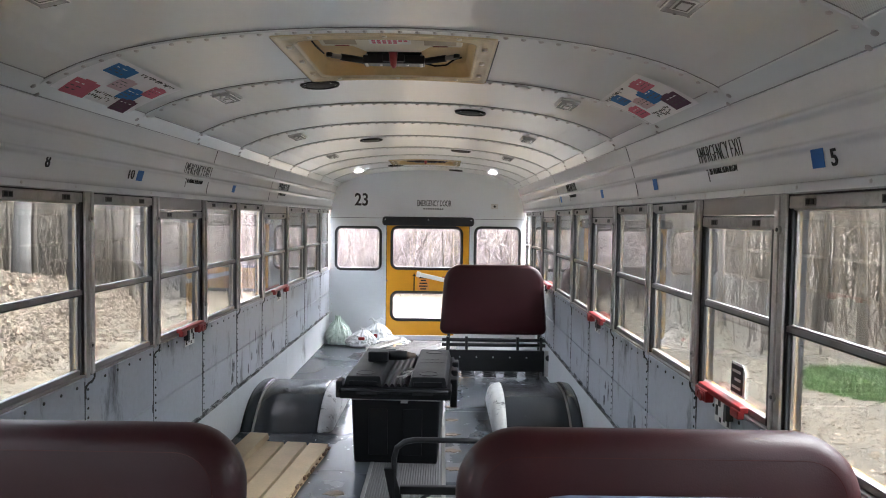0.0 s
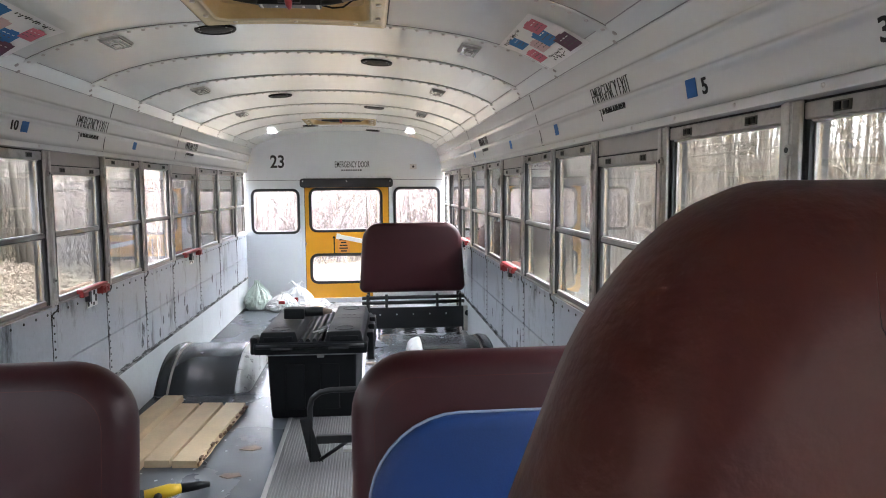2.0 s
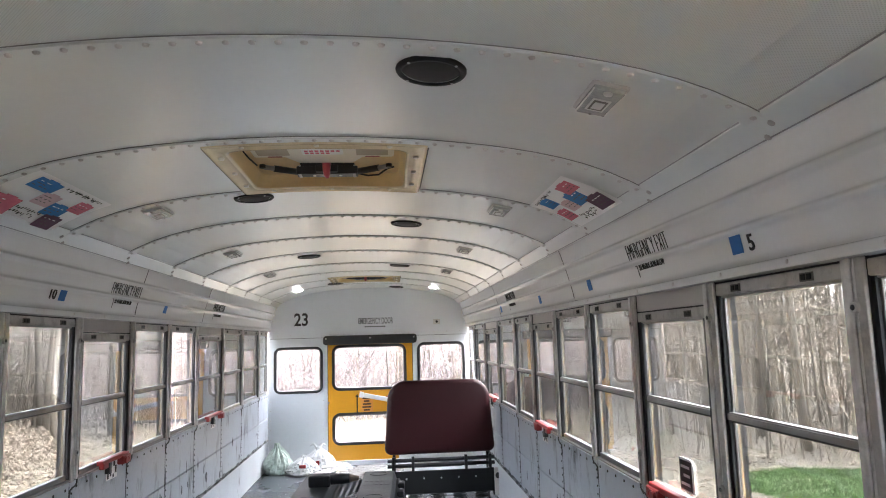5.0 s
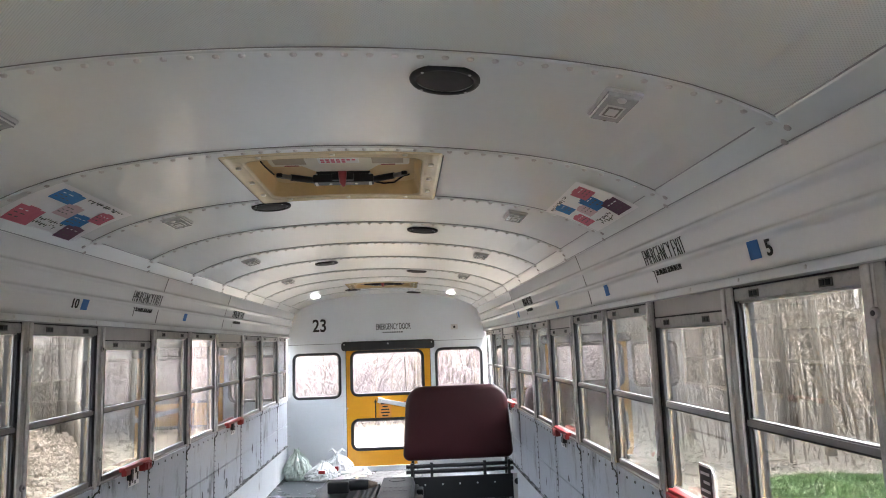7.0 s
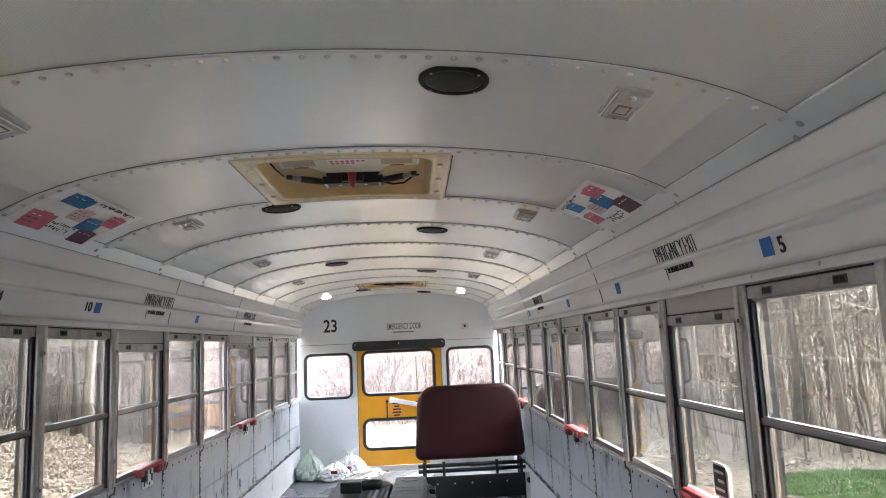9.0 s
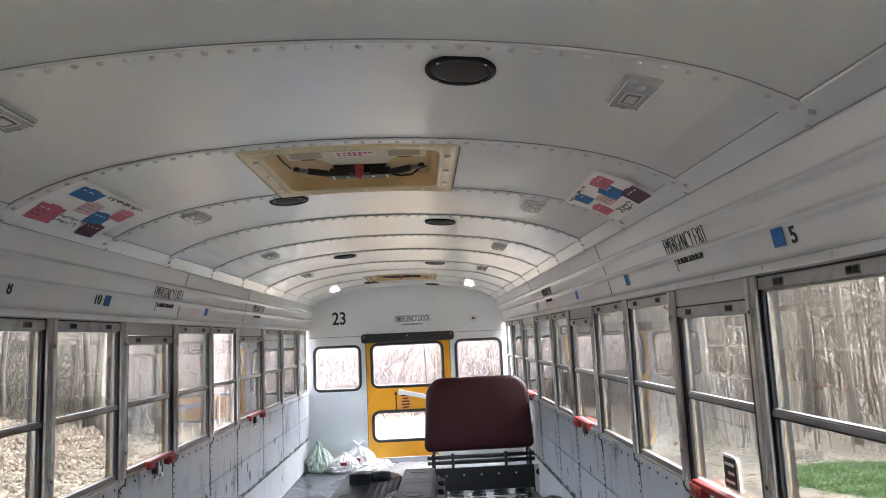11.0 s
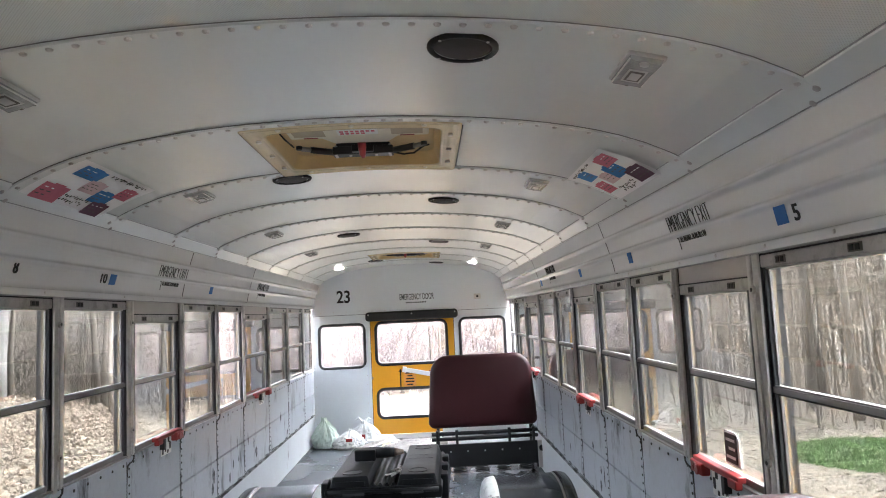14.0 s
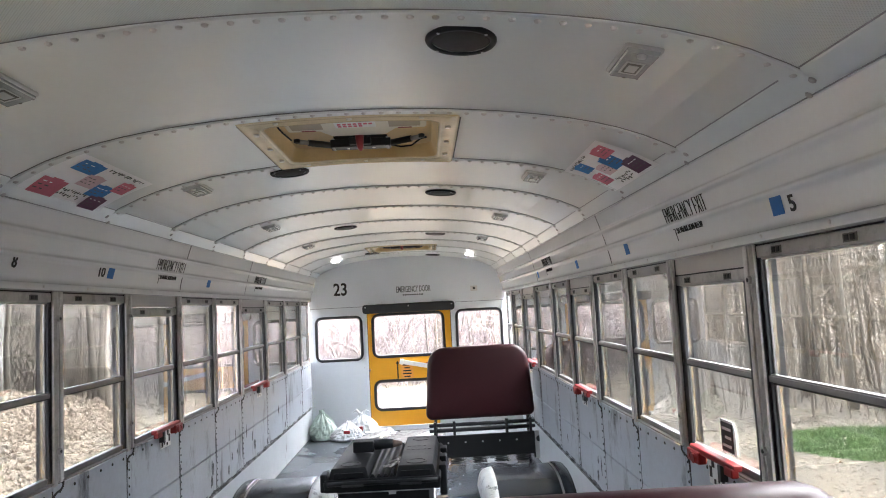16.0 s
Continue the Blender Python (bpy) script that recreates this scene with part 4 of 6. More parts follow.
def roof_hatch(cx, cy, hx, hy):
    e = thing("roof_hatch", "cream plastic roof escape hatch with black latch and red handle", "roof hatch", "roof hatches", loc=(cx, cy, 0))

    def fr(w, d, r, dz):
        """A rounded outline that follows the arch of the ceiling, raised by dz."""
        base = rounded(2 * w, 2 * d, r, r, 5, -d)
        out = []
        for i, (x, y) in enumerate(base):
            x2, y2 = base[(i + 1) % len(base)]
            k = 6 if abs(x2 - x) > 0.2 else 1
            for j in range(k):
                px, py = x + (x2 - x) * j / k, y + (y2 - y) * j / k
                out.append((px, py, ceiling_z(px) + dz))
        return out

    DEEP = 0.05
    zc = ceiling_z(0.0) + DEEP
    k = hx / 0.35
    g = Geo().loft([fr(hx, hy, 0.012, 0.03), fr(hx, hy, 0.012, -0.004), fr(hx - 0.006, hy - 0.006, 0.012, -0.009), fr(hx - 0.014, hy - 0.014, 0.012, -0.009),
                    fr(hx - 0.018, hy - 0.018, 0.014, -0.004), fr(hx - 0.05, hy - 0.052, 0.04, -0.003), fr(hx - 0.053, hy - 0.056, 0.045, -0.008),
                    fr(hx - 0.061, hy - 0.066, 0.05, -0.008), fr(hx - 0.065, hy - 0.07, 0.05, 0.0)], True, False)
    # dark ring that draws the shadow gap round the frame
    Geo().loft([fr(hx + 0.0045, hy + 0.0045, 0.014, -0.0012), fr(hx - 0.001, hy - 0.001, 0.012, -0.0022)], True, False).obj("hatch_outline", SEAM, e, "dark line drawn round the frame as its shadow gap")
    g.obj("hatch_frame", CREAM, e, "cream moulded frame with raised rims", smooth=True)
    g = Geo().loft([fr(hx - 0.0652, hy - 0.0702, 0.05, -0.002), fr(hx - 0.085, hy - 0.08, 0.06, DEEP)], True, False)
    g.obj("hatch_wall", TANW, e, "tan inner wall of the hatch", smooth=True)
    g = Geo().loft([fr(hx - 0.06, hy - 0.06, 0.06, DEEP - 0.001), fr(hx - 0.06, hy - 0.06, 0.06, DEEP + 0.012)], True, True)
    g.obj("hatch_lid", TANW, e, "tan hatch lid")
    # raised plate with two pockets
    o = [(-0.25, -0.25), (0.25, -0.25), (0.25, -0.02), (0.14, -0.02), (0.1, 0.06), (-0.1, 0.06), (-0.14, -0.02), (-0.25, -0.02)]
    g = Geo().loft([[(x * k, y, zc + 0.004) for x, y in o], [(x * k * 0.98, y * 0.98, zc - 0.016) for x, y in o]])
    g.obj("lid_plate", IVORY, e, "raised ivory lid moulding", bevel=0.006)
    for x in (-0.17, 0.17):
        g = Geo().box(x * k - 0.055, x * k + 0.055, -0.15, -0.06, zc - 0.02, zc - 0.0175)
        g.obj("pocket", POCKET, e, "shallow tan pocket", bevel=0.002)
        Geo().box(x * k - 0.025, x * k + 0.025, -0.042, -0.034, zc - 0.019, zc - 0.0172).obj("print_line", RED, e, "small red print")
    lab = Geo().box(-0.07, 0.07, -0.14, -0.075, zc - 0.021, zc - 0.0175).obj("warning_label", CHALK, e, "white label with red print")
    g = Geo()
    for r, n in ((0, 7), (1, 5)):
        for j in range(n):
            g.box(-0.06 + j * 0.018, -0.048 + j * 0.018, -0.13 + r * 0.026, -0.116 + r * 0.026, zc - 0.023, zc - 0.0212)
    tagged(g.obj("label_print", PINKP, lab), kind="stuff")
    g = Geo().box(-0.112, 0.112, 0.082, 0.138, zc - 0.05, zc - 0.02)
    g.box(-0.04, 0.04, 0.062, 0.09, zc - 0.046, zc - 0.02)
    g.box(-0.05, 0.055, 0.13, 0.142, zc - 0.046, zc - 0.02)
    box = g.obj("latch_box", BLACKMET, e, "black steel latch box", bevel=0.003)
    Geo().box(-0.1, 0.1, 0.09, 0.13, zc - 0.021, zc).obj("latch_mount", BLACKMET, box)
    for s in (-1, 1):
        g = Geo().tube([(s * 0.105, 0.11, zc - 0.036), (s * 0.19, 0.066, zc - 0.033)], 0.0125, 8)
        arm = g.obj("lever_arm", BLACKMET, e, "black lever arm", smooth=True)
        Geo().tube([(s * 0.189, 0.0665, zc - 0.033), (s * 0.222, 0.05, zc - 0.032)], 0.009, 8).obj("arm_end", RAILM, arm, "steel arm end", smooth=True)
        Geo().disc((s * 0.228, 0.046, zc - 0.037), 0.012, 0.014, 10, "z").obj("arm_pivot", BLACKMET, arm, "dark pivot bolt", bevel=0.002)
        g = Geo()
        for x, y in ((0.1, 0.092), (0.1, 0.11), (0.1, 0.128), (0.048, 0.11)):
            g.dome((s * x, y, zc - 0.05), (0, 0, -1), 0.0065, 0.004, 8)
            g.dome((s * x, 0.085, zc - 0.05 + (y - 0.08) * 0.6), (0, -1, 0), 0.006, 0.003, 8)
        tagged(g.obj("rivets", STEEL, box), kind="stuff")
    g = Geo().tube([(0.0, 0.05, zc - 0.016), (0, 0.06, zc - 0.036), (0, 0.07, zc - 0.056), (0.003, 0.076, zc - 0.068)], [0.016, 0.015, 0.012, 0.006], 10)
    g.obj("red_handle", REDPL, box, "red plastic release handle", smooth=True)
    g = Geo().tube([(0.11, 0.12, zc - 0.04), (0.15, 0.125, zc - 0.048), (0.19, 0.12, zc - 0.046), (0.208, 0.1, zc - 0.038), (0.225, 0.085, zc - 0.03), (0.248, 0.085, zc - 0.025)], 0.0035, 6)
    g.obj("cable", BLACKPL, e, "thin black cable", smooth=True)
    g = Geo().tube([(-0.27, -0.13, zc - 0.012), (-0.262, -0.04, zc - 0.02), (-0.245, 0.03, zc - 0.03)], 0.003, 6)
    g.obj("cord", BLACKPL, e, "thin dark cord", smooth=True)
    for j in (-0.2, 0.0, 0.2):
        for s in (-1, 1):
            g = Geo().disc((s * (hx - 0.034), j, ceiling_z(hx - 0.034) - 0.011), 0.01, 0.008, 10, "z")
            g.obj("frame_clip", IVORY, e, "ivory frame clip", bevel=0.003)
            g = Geo().disc((j * 1.15, s * (hy - 0.035), ceiling_z(j * 1.15) - 0.01), 0.009, 0.007, 10, "z")
            g.obj("frame_clip", IVORY, e, "ivory frame clip", bevel=0.003)
    # outer cap, closes the opening
    Geo().box(-hx - 0.04, hx + 0.04, -hy - 0.04, hy + 0.04, zc + 0.015, zc + 0.06).obj("outer_lid", CHALK, e, "white outer hatch lid", bevel=0.015)
    return e


for h in HATCHES:
    roof_hatch(*h)


wr = random.Random(7)


def poster(side, y0, y1, patches, bars):
    """A sheet stuck to the curve of the ceiling; u runs from the middle of the bus outwards, v along it."""
    e = thing("ceiling_poster", "white hand-made poster with pink and blue paper squares", "poster", "ceiling posters")
    xa, xb = 0.8, 1.035

    def sheet(u0, v0, u1, v1, lift, name, mat_, skew=0.0):
        g = Geo()
        n = 6
        cols = []
        for i in range(n + 1):
            u = u0 + (u1 - u0) * i / n
            x = xa + (xb - xa) * u
            row = []
            for j, v in enumerate((v0, v1)):
                y = y0 + (y1 - y0) * (v + skew * (u - u0))
                row.append((side * x, y, ceiling_z(x) - 0.003 - lift))
            cols.append(row)
        vs = [p for r in cols for p in r] + [(p[0], p[1], p[2] - 0.0012) for r in cols for p in r]
        k = 2 * (n + 1)
        f = [(2 * i, 2 * i + 1, 2 * i + 3, 2 * i + 2) for i in range(n)] + [(k + 2 * i, k + 2 * i + 2, k + 2 * i + 3, k + 2 * i + 1) for i in range(n)]
        g.add(vs, f)
        g.obj(name, mat_, e)

    sheet(0, 0, 1, 1, 0.002, "sheet", PAPER, 0.03)
    for k, (u, v, w, d, mt) in enumerate(patches):
        sheet(u - w * 0.02, v - d * 0.02, u + w * 1.02, v + d * 1.02, 0.0045 + 0.0004 * k, "paper_square", mt, 0.12)
        # torn corner and a few words on each square
        sheet(u - w * 0.1, v + d * 0.3, u + w * 0.02, v + d * 0.75, 0.0046 + 0.0004 * k, "torn_edge", mt, 0.12)
        for r in range(3):
            n = wr.choice((2, 3))
            for j in range(n):
                sheet(u + w * (0.2 + 0.24 * r), v + d * (0.14 + 0.26 * j), u + w * (0.2 + 0.24 * r) + w * 0.06, v + d * (0.14 + 0.26 * j) + d * wr.uniform(0.1, 0.2), 0.0052 + 0.0004 * k, "writing_line", PAPER if r == 0 and mt is not PALEP else INKD)
    for u, v, w, d in bars:
        sheet(u, v, u + w, v + d, 0.0045, "writing_line", INK)




def scribble(u, v, length, n, h):
    return [(u + wr.uniform(-0.02, 0.012), v + length * k / n, h * wr.uniform(0.3, 1.5), length / n * wr.uniform(0.12, 0.55)) for k in range(n)]


poster(1, 2.43, 2.955, [(0.1, 0.62, 0.24, 0.2, BLUEP), (0.36, 0.45, 0.24, 0.2, PALEP), (0.45, 0.72, 0.26, 0.2, PINKP), (0.28, 0.2, 0.3, 0.24, BLUEP), (0.08, 0.06, 0.24, 0.24, PINKP), (0.55, 0.05, 0.28, 0.26, PLUMP)],
       scribble(0.05, 0.4, 0.5, 16, 0.05) + scribble(0.72, 0.4, 0.34, 11, 0.04) + scribble(0.8, 0.42, 0.3, 10, 0.04) + scribble(0.42, 0.5, 0.12, 4, 0.03) + scribble(0.5, 0.5, 0.12, 4, 0.03))
poster(-1, 2.29, 2.815, [(0.08, 0.1, 0.24, 0.26, BLUEP), (0.3, 0.36, 0.26, 0.2, PALEP), (0.6, 0.08, 0.3, 0.26, PINKP), (0.42, 0.58, 0.26, 0.22, BLUEP), (0.2, 0.74, 0.26, 0.18, PINKP), (0.66, 0.7, 0.26, 0.22, PLUMP)],
       scribble(0.06, 0.42, 0.5, 16, 0.05) + scribble(0.7, 0.38, 0.3, 10, 0.04) + scribble(0.78, 0.38, 0.28, 9, 0.04) + scribble(0.36, 0.4, 0.13, 4, 0.03) + scribble(0.44, 0.4, 0.13, 4, 0.03))


# ---- signs and tape on the coves
def on_cove(side, y, z, lift=0.003):
    """Pose on the cove; local x reads from left to right for somebody facing it."""
    u = (z - 1.546) / (COVE - 1.546)
    p = cove_point(side, u)
    q = cove_point(side, min(u + 0.05, 1)) - cove_point(side, min(u + 0.05, 1) - 0.05)
    up = q.normalized()
    right = Vector((0, -side, 0))
    nrm = right.cross(up)
    m = Matrix((right, up, nrm)).transposed().to_4x4()
    m.translation = Vector((p.x, y, p.z)) + nrm * lift
    return m


def tape(side, y, z, w=0.055, h=0.048):
    g = Geo().box(-w / 2, w / 2, -h / 2, h / 2, 0.0, 0.0015, Matrix(((1, 0.1, 0, 0), (0, 1, 0, 0), (0, 0, 1, 0), (0, 0, 0, 1))))
    ob = g.obj("tape_patch", TAPE)
    ob.matrix_basis = on_cove(side, y, z)
    tagged(ob, "square of blue painters tape on the white cove", "tape", "tape patches")


for side, y, z in ((1, 1.9, 1.6), (1, 3.2, 1.6), (1, 4.21, 1.595), (-1, 3.14, 1.605), (-1, 4.45, 1.605), (1, 5.6, 1.6)):
    tape(side, y, z)
for side, y, z, text in ((1, 1.835, 1.595, "5"), (1, 1.225, 1.598, "3"), (-1, 3.06, 1.603, "10"), (-1, 2.46, 1.607, "8")):
    e = thing("seat_number", "black painted seat number on the white cove", "lettering", "seat numbers")
    lettering("digit", text, 0.058, on_cove(side, y, z, 0.001), INK, e, width=0.026 * len(text), thick=0.001)
for side, y in ((1, 2.475), (-1, 3.79), (1, 5.1), (-1, 5.72)):
    e = thing("emergency_exit_lettering", "black stencilled emergency exit words on the white cove", "lettering", "exit letterings")
    lettering("wording", "EMERGENCY EXIT", 0.095, on_cove(side, y, 1.667, 0.001), INK, e, width=0.36, thick=-0.0021)
    lettering("small_print", "SEE INSTRUCTIONS BELOW", 0.034, on_cove(side, y, 1.612, 0.001), INK, e, width=0.22, thick=-0.0003)
    g = Geo().box(-0.128, -0.123, -0.03, 0.014, 0, 0.001)
    g.box(-0.14, -0.123, 0.0105, 0.014, 0, 0.001)
    g.obj("arrow_mark", INK, e).matrix_basis = on_cove(side, y, 1.608, 0.001)

# ---------------------------------------------------------------- wheel covers
def wheel_cover(side):
    e = thing("wheel_cover", "rounded black wheel arch cover with white end, scuffed", "wheel cover", "wheel covers")
    cy, half, top = 5.21, 0.51, 0.212
    xi, xo = 0.635, 1.146

    def arc(k, n=24):
        """The arch across the wheel with a steep foot, swollen or shrunk by k."""
        us = [math.sin(math.pi / 2 * (2 * i / n - 1)) for i in range(n + 1)]
        return [(cy + half * (1 + (k - 1) * 0.5) * u, top * k * (1 - abs(u) ** 2.7)) for u in us]

    g = Geo()
    g.loft([[(side * x, y, z) for y, z in arc(k)] for x, k in ((xi, 1.0), (xi + 0.004, 1.01), (xi + 0.02, 1.012), (0.8, 1.0), (0.95, 1.0), (xo, 1.0))], True, True)
    g.obj("arch", WELL, e, "glossy black arch", smooth=True)
    g = Geo()
    g.loft([[(side * x, y, z) for y, z in arc(k)] for x, k in ((xi - 0.001, 0.985), (xi - 0.03, 0.97), (xi - 0.06, 0.92), (xi - 0.083, 0.82), (xi - 0.096, 0.62))], True, True)
    g.obj("end_cap", WELLW, e, "white painted end cap", smooth=True)
    g = Geo()
    g.loft([[(side * (xo + o), y, z) for y, z in arc(k)] for o, k in ((-0.075, 1.0), (-0.07, 1.03), (-0.05, 1.045), (-0.03, 1.035), (-0.002, 1.0))], True, True)
    g.obj("trim_bead", WELL, e, "raised black bead", smooth=True)
    g = Geo()
    g.loft([[(side * (xo + o), y, z) for y, z in arc(k)] for o, k in ((-0.092, 1.0), (-0.09, 1.014), (-0.08, 1.014), (-0.076, 1.0))], True, True)
    g.obj("edge_strip", RAILM, e, "bright worn edge strip", smooth=True)
    ya = cy - half
    g = Geo()
    g.box(*((side * xi - 0.14, side * xo) if side > 0 else (-xo, -xi + 0.14)), ya - 0.012, ya + 0.02, 0, 0.004)
    g.obj("floor_flange", LINO, e)
    return e


wheel_cover(1)
wheel_cover(-1)


# ---------------------------------------------------------------- seats
def bus_seat(x0, x1, y, top, facing_panel=False, cushion=True):
    """A bench facing the front of the bus."""
    w = x1 - x0
    lab = "maroon vinyl bus bench seat with a blue front panel" if facing_panel else "maroon vinyl bus bench seat with rounded high back"
    e = thing("bench_seat", lab, "bench seat", "bench seats", loc=((x0 + x1) / 2, y, 0))
    lean = Matrix.Translation((0, 0, 0.42)) @ Matrix.Rotation(radians(-7), 4, "X") @ Matrix.Translation((0, 0, -0.42))
    g = Geo()
    pad(g, rounded(w, top - 0.33, 0.14, 0.05, 9, 0.33), 0.0, 0.13, 0.055, lean, 0.012)
    g.obj("backrest", MAROON, e, "maroon vinyl backrest", smooth=True)
    g = Geo()
    o = inset(rounded(w, top - 0.33, 0.14, 0.05, 9, 0.33), 0.052)
    for face in (0.004, 0.126):
        g.tube([(x, face, z) for x, z in o] + [(o[0][0], face, o[0][1])], 0.004, 5, mat=lean)
    g.obj("piping", MAROON2, e, "stitched maroon piping", smooth=True)
    if facing_panel:
        g = Geo()
        o = rounded(w - 0.08, 0.455, 0.2, 0.03, 9, 0.40)
        pad(g, o, -0.05, 0.02, 0.03, lean, 0.012)
        g.obj("front_panel", BLUEV, e, "blue vinyl front panel", smooth=True)
        g = Geo().tube([(x, -0.02, z) for x, z in inset(o, -0.002)] + [(o[0][0], -0.02, o[0][1])], 0.004, 5, mat=lean)
        g.obj("pale_piping", PIPING, e, "pale edge piping", smooth=True)
    if cushion:
        g = Geo()
        m = Matrix.Translation((0, -0.39, 0.36)) @ Matrix.Rotation(radians(-90), 4, "X") @ Matrix.Translation((0, -0.05, -0.2))
        pad(g, rounded(w, 0.4, 0.06, 0.05, 5, 0), 0.0, 0.13, 0.04, m, 0.01)
        g.obj("cushion", BLUEV if facing_panel else MAROON, e, "vinyl seat cushion", smooth=True)
    for s in (-1, 1):
        g = Geo().tube([(s * (w / 2 - 0.06), -0.36, 0.0), (s * (w / 2 - 0.06), -0.36, 0.3), (s * (w / 2 - 0.06), 0.05, 0.32), (s * (w / 2 - 0.06), 0.07, 0.0)], 0.013, 8)
        g.box(s * (w / 2 - 0.06) - 0.03, s * (w / 2 - 0.06) + 0.03, -0.4, 0.11, 0.0, 0.006)
        g.obj("leg_frame", BLACKMET, e, "black tubular leg frame", smooth=True)
    return e


bus_seat(0.225, 1.115, 1.59, 0.985, True)
bus_seat(-1.12, -0.245, 1.59, 0.985)

# flipped bench further back: maroon back, bare black frame with springs
e = thing("bench_seat", "maroon bus bench back on a bare black frame, cushion missing", "bench seat", "bench seats", loc=(0.65, 6.4, 0))
g = Geo()
W = 0.965
o = []
for x, z in rounded(W, 0.632, 0.15, 0.06, 9, 0.393):
    o.append((x * (1 - 0.1 * (max(0, z - 0.4) / 0.63) ** 1.5), z))
pad(g, o, -0.05, 0.06, 0.045, Matrix(), 0.012)
g.obj("backrest", MAROON, e, "maroon vinyl backrest", smooth=True)
Geo().tube([(x, -0.045, z) for x, z in inset(o, 0.04)], 0.004, 5).obj("piping", MAROON2, e, "stitched maroon piping", smooth=True)
g = Geo().box(-0.36, 0.38, -0.02, 0.0, 0.33, 0.398)
g.obj("white_backing", CHALK, e, "pale backing board strip")
for z in (0.35, 0.305):
    Geo().tube([(-0.46, -0.05, z), (0.47, -0.05, z)], 0.0165, 10).obj("cross_tube", BLACKMET, e, "round cross tube", smooth=True)
for x in (-0.41, -0.24, 0.22, 0.43):
    Geo().box(x - 0.012, x + 0.012, -0.075, -0.03, 0.24, 0.38).obj("bracket", BLACKMET, e, "black bracket", bevel=0.003)
g = Geo().box(-0.4, 0.46, -0.08, -0.06, 0.07, 0.265)
for x in (-0.32, 0.445):
    g.box(x, x + 0.015, -0.08, 0.3, 0.035, 0.225)
g.box(-0.32, 0.46, -0.075, 0.3, 0.21, 0.224)
g.obj("frame_box", BLACKMET, e, "black steel seat frame", bevel=0.006)
g = Geo()
for k in range(5):
    g.dome((-0.3 + k * 0.15, -0.081, 0.2), (0, -1, 0), 0.008, 0.005, 8)
tagged(g.obj("bolt_heads", STEEL, e), kind="stuff")
for k in range(4):
    x = -0.22 + k * 0.19
    pts = [(x + 0.06 * math.cos(a * 1.0), -0.04 + 0.05 * math.sin(a), 0.012 + a * 0.0032) for a in (i * 0.5 for i in range(40))]
    Geo().tube(pts, 0.006, 5).obj("coil_spring", BLACKMET, e, "coil spring", smooth=True)
side_plate = Geo().box(0.462, 0.53, -0.082, -0.07, 0.03, 0.265).obj("side_plate", BEIGE, e, "grey painted side plate", bevel=0.004)
Geo().disc((0.494, -0.1, 0.2), 0.026, 0.018, 16, "y").obj("pivot", BLACKMET, side_plate, "black round pivot", bevel=0.003)
for x in (-0.4, 0.42):
    Geo().tube([(x, 0.02, 0.0), (x, 0.02, 0.45)], 0.014, 8).obj("leg", BLACKMET, e, smooth=True)

# driver's seat, high back
e = thing("driver_seat", "maroon vinyl high-backed driver seat beside the aisle", "driver seat", loc=(0.587, 0.335, 0))
TOP = 1.351


def half_width(z):
    """Half the width of the back, which narrows towards its top."""
    return min(0.34, 0.284 + (1.247 - z) * 0.377)


g = Geo()
o = []
base = rounded(0.68, TOP - 0.5, 0.05, 0.1, 12, 0.5)
for (xa, za), (xb, zb) in zip(base, base[1:] + base[:1]):
    n = 8 if abs(zb - za) > 0.3 else 1
    for j in range(n):
        x, z = xa + (xb - xa) * j / n, za + (zb - za) * j / n
        o.append((x * half_width(z) / 0.34, z))
pad(g, o, -0.042, 0.03, 0.03, Matrix(), 0.008)
g.obj("backrest", MAROON2, e, "tall maroon vinyl backrest", smooth=True)
g = Geo()
pad(g, rounded(0.56, 0.46, 0.08, 0.08, 6, 0), 0, 0.13, 0.045, Matrix.Translation((0, -0.5, 0.5)) @ Matrix.Rotation(radians(-90), 4, "X"), 0.01)
g.obj("cushion", MAROON2, e, "maroon vinyl cushion", smooth=True)
Geo().box(-0.18, 0.18, -0.42, -0.05, 0.0, 0.37).obj("pedestal", BLACKMET, e, "black steel pedestal", bevel=0.02)

# bare seat frame beside the aisle
e = thing("bare_seat_frame", "bare black tubular seat frame standing on the floor", "seat frame", loc=(-0.035, 3.5, 0))
Geo().tube([(0.0, 0.0, 0.03), (0.0, 0.0, 0.27), (0.012, 0.0, 0.32), (0.05, 0.0, 0.35), (0.1, 0.0, 0.36), (0.88, 0.0, 0.36)], 0.014, 10).obj("top_tube", BLACKMET, e, "black bent top tube", smooth=True)
g = Geo()
g.loft([[(x, y, z) for x, z in ((-0.05, 0.22), (0.0, 0.22), (0.06, 0.0), (-0.005, 0.0))] for y in (-0.012, 0.012)])
g.obj("leg_plate", BLACKMET, e, "black steel leg plate", bevel=0.004)
g = Geo().box(0.03, 0.9, -0.03, 0.0, 0.1, 0.14)
g.obj("front_rail", BLACKMET, e, "black steel rail", bevel=0.004)
Geo().tube([(0.05, -0.02, 0.02), (0.2, -0.02, 0.12)], 0.01, 6).obj("brace", BLACKMET, e, smooth=True)
Geo().box(0.16, 0.9, -0.03, 0.02, 0.055, 0.07).obj("lower_rail", STEEL, e, "bare steel lower rail", bevel=0.003)
Geo().tube([(0.86, 0.0, 0.0), (0.86, 0.0, 0.36)], 0.014, 8).obj("rear_leg", BLACKMET, e, smooth=True)

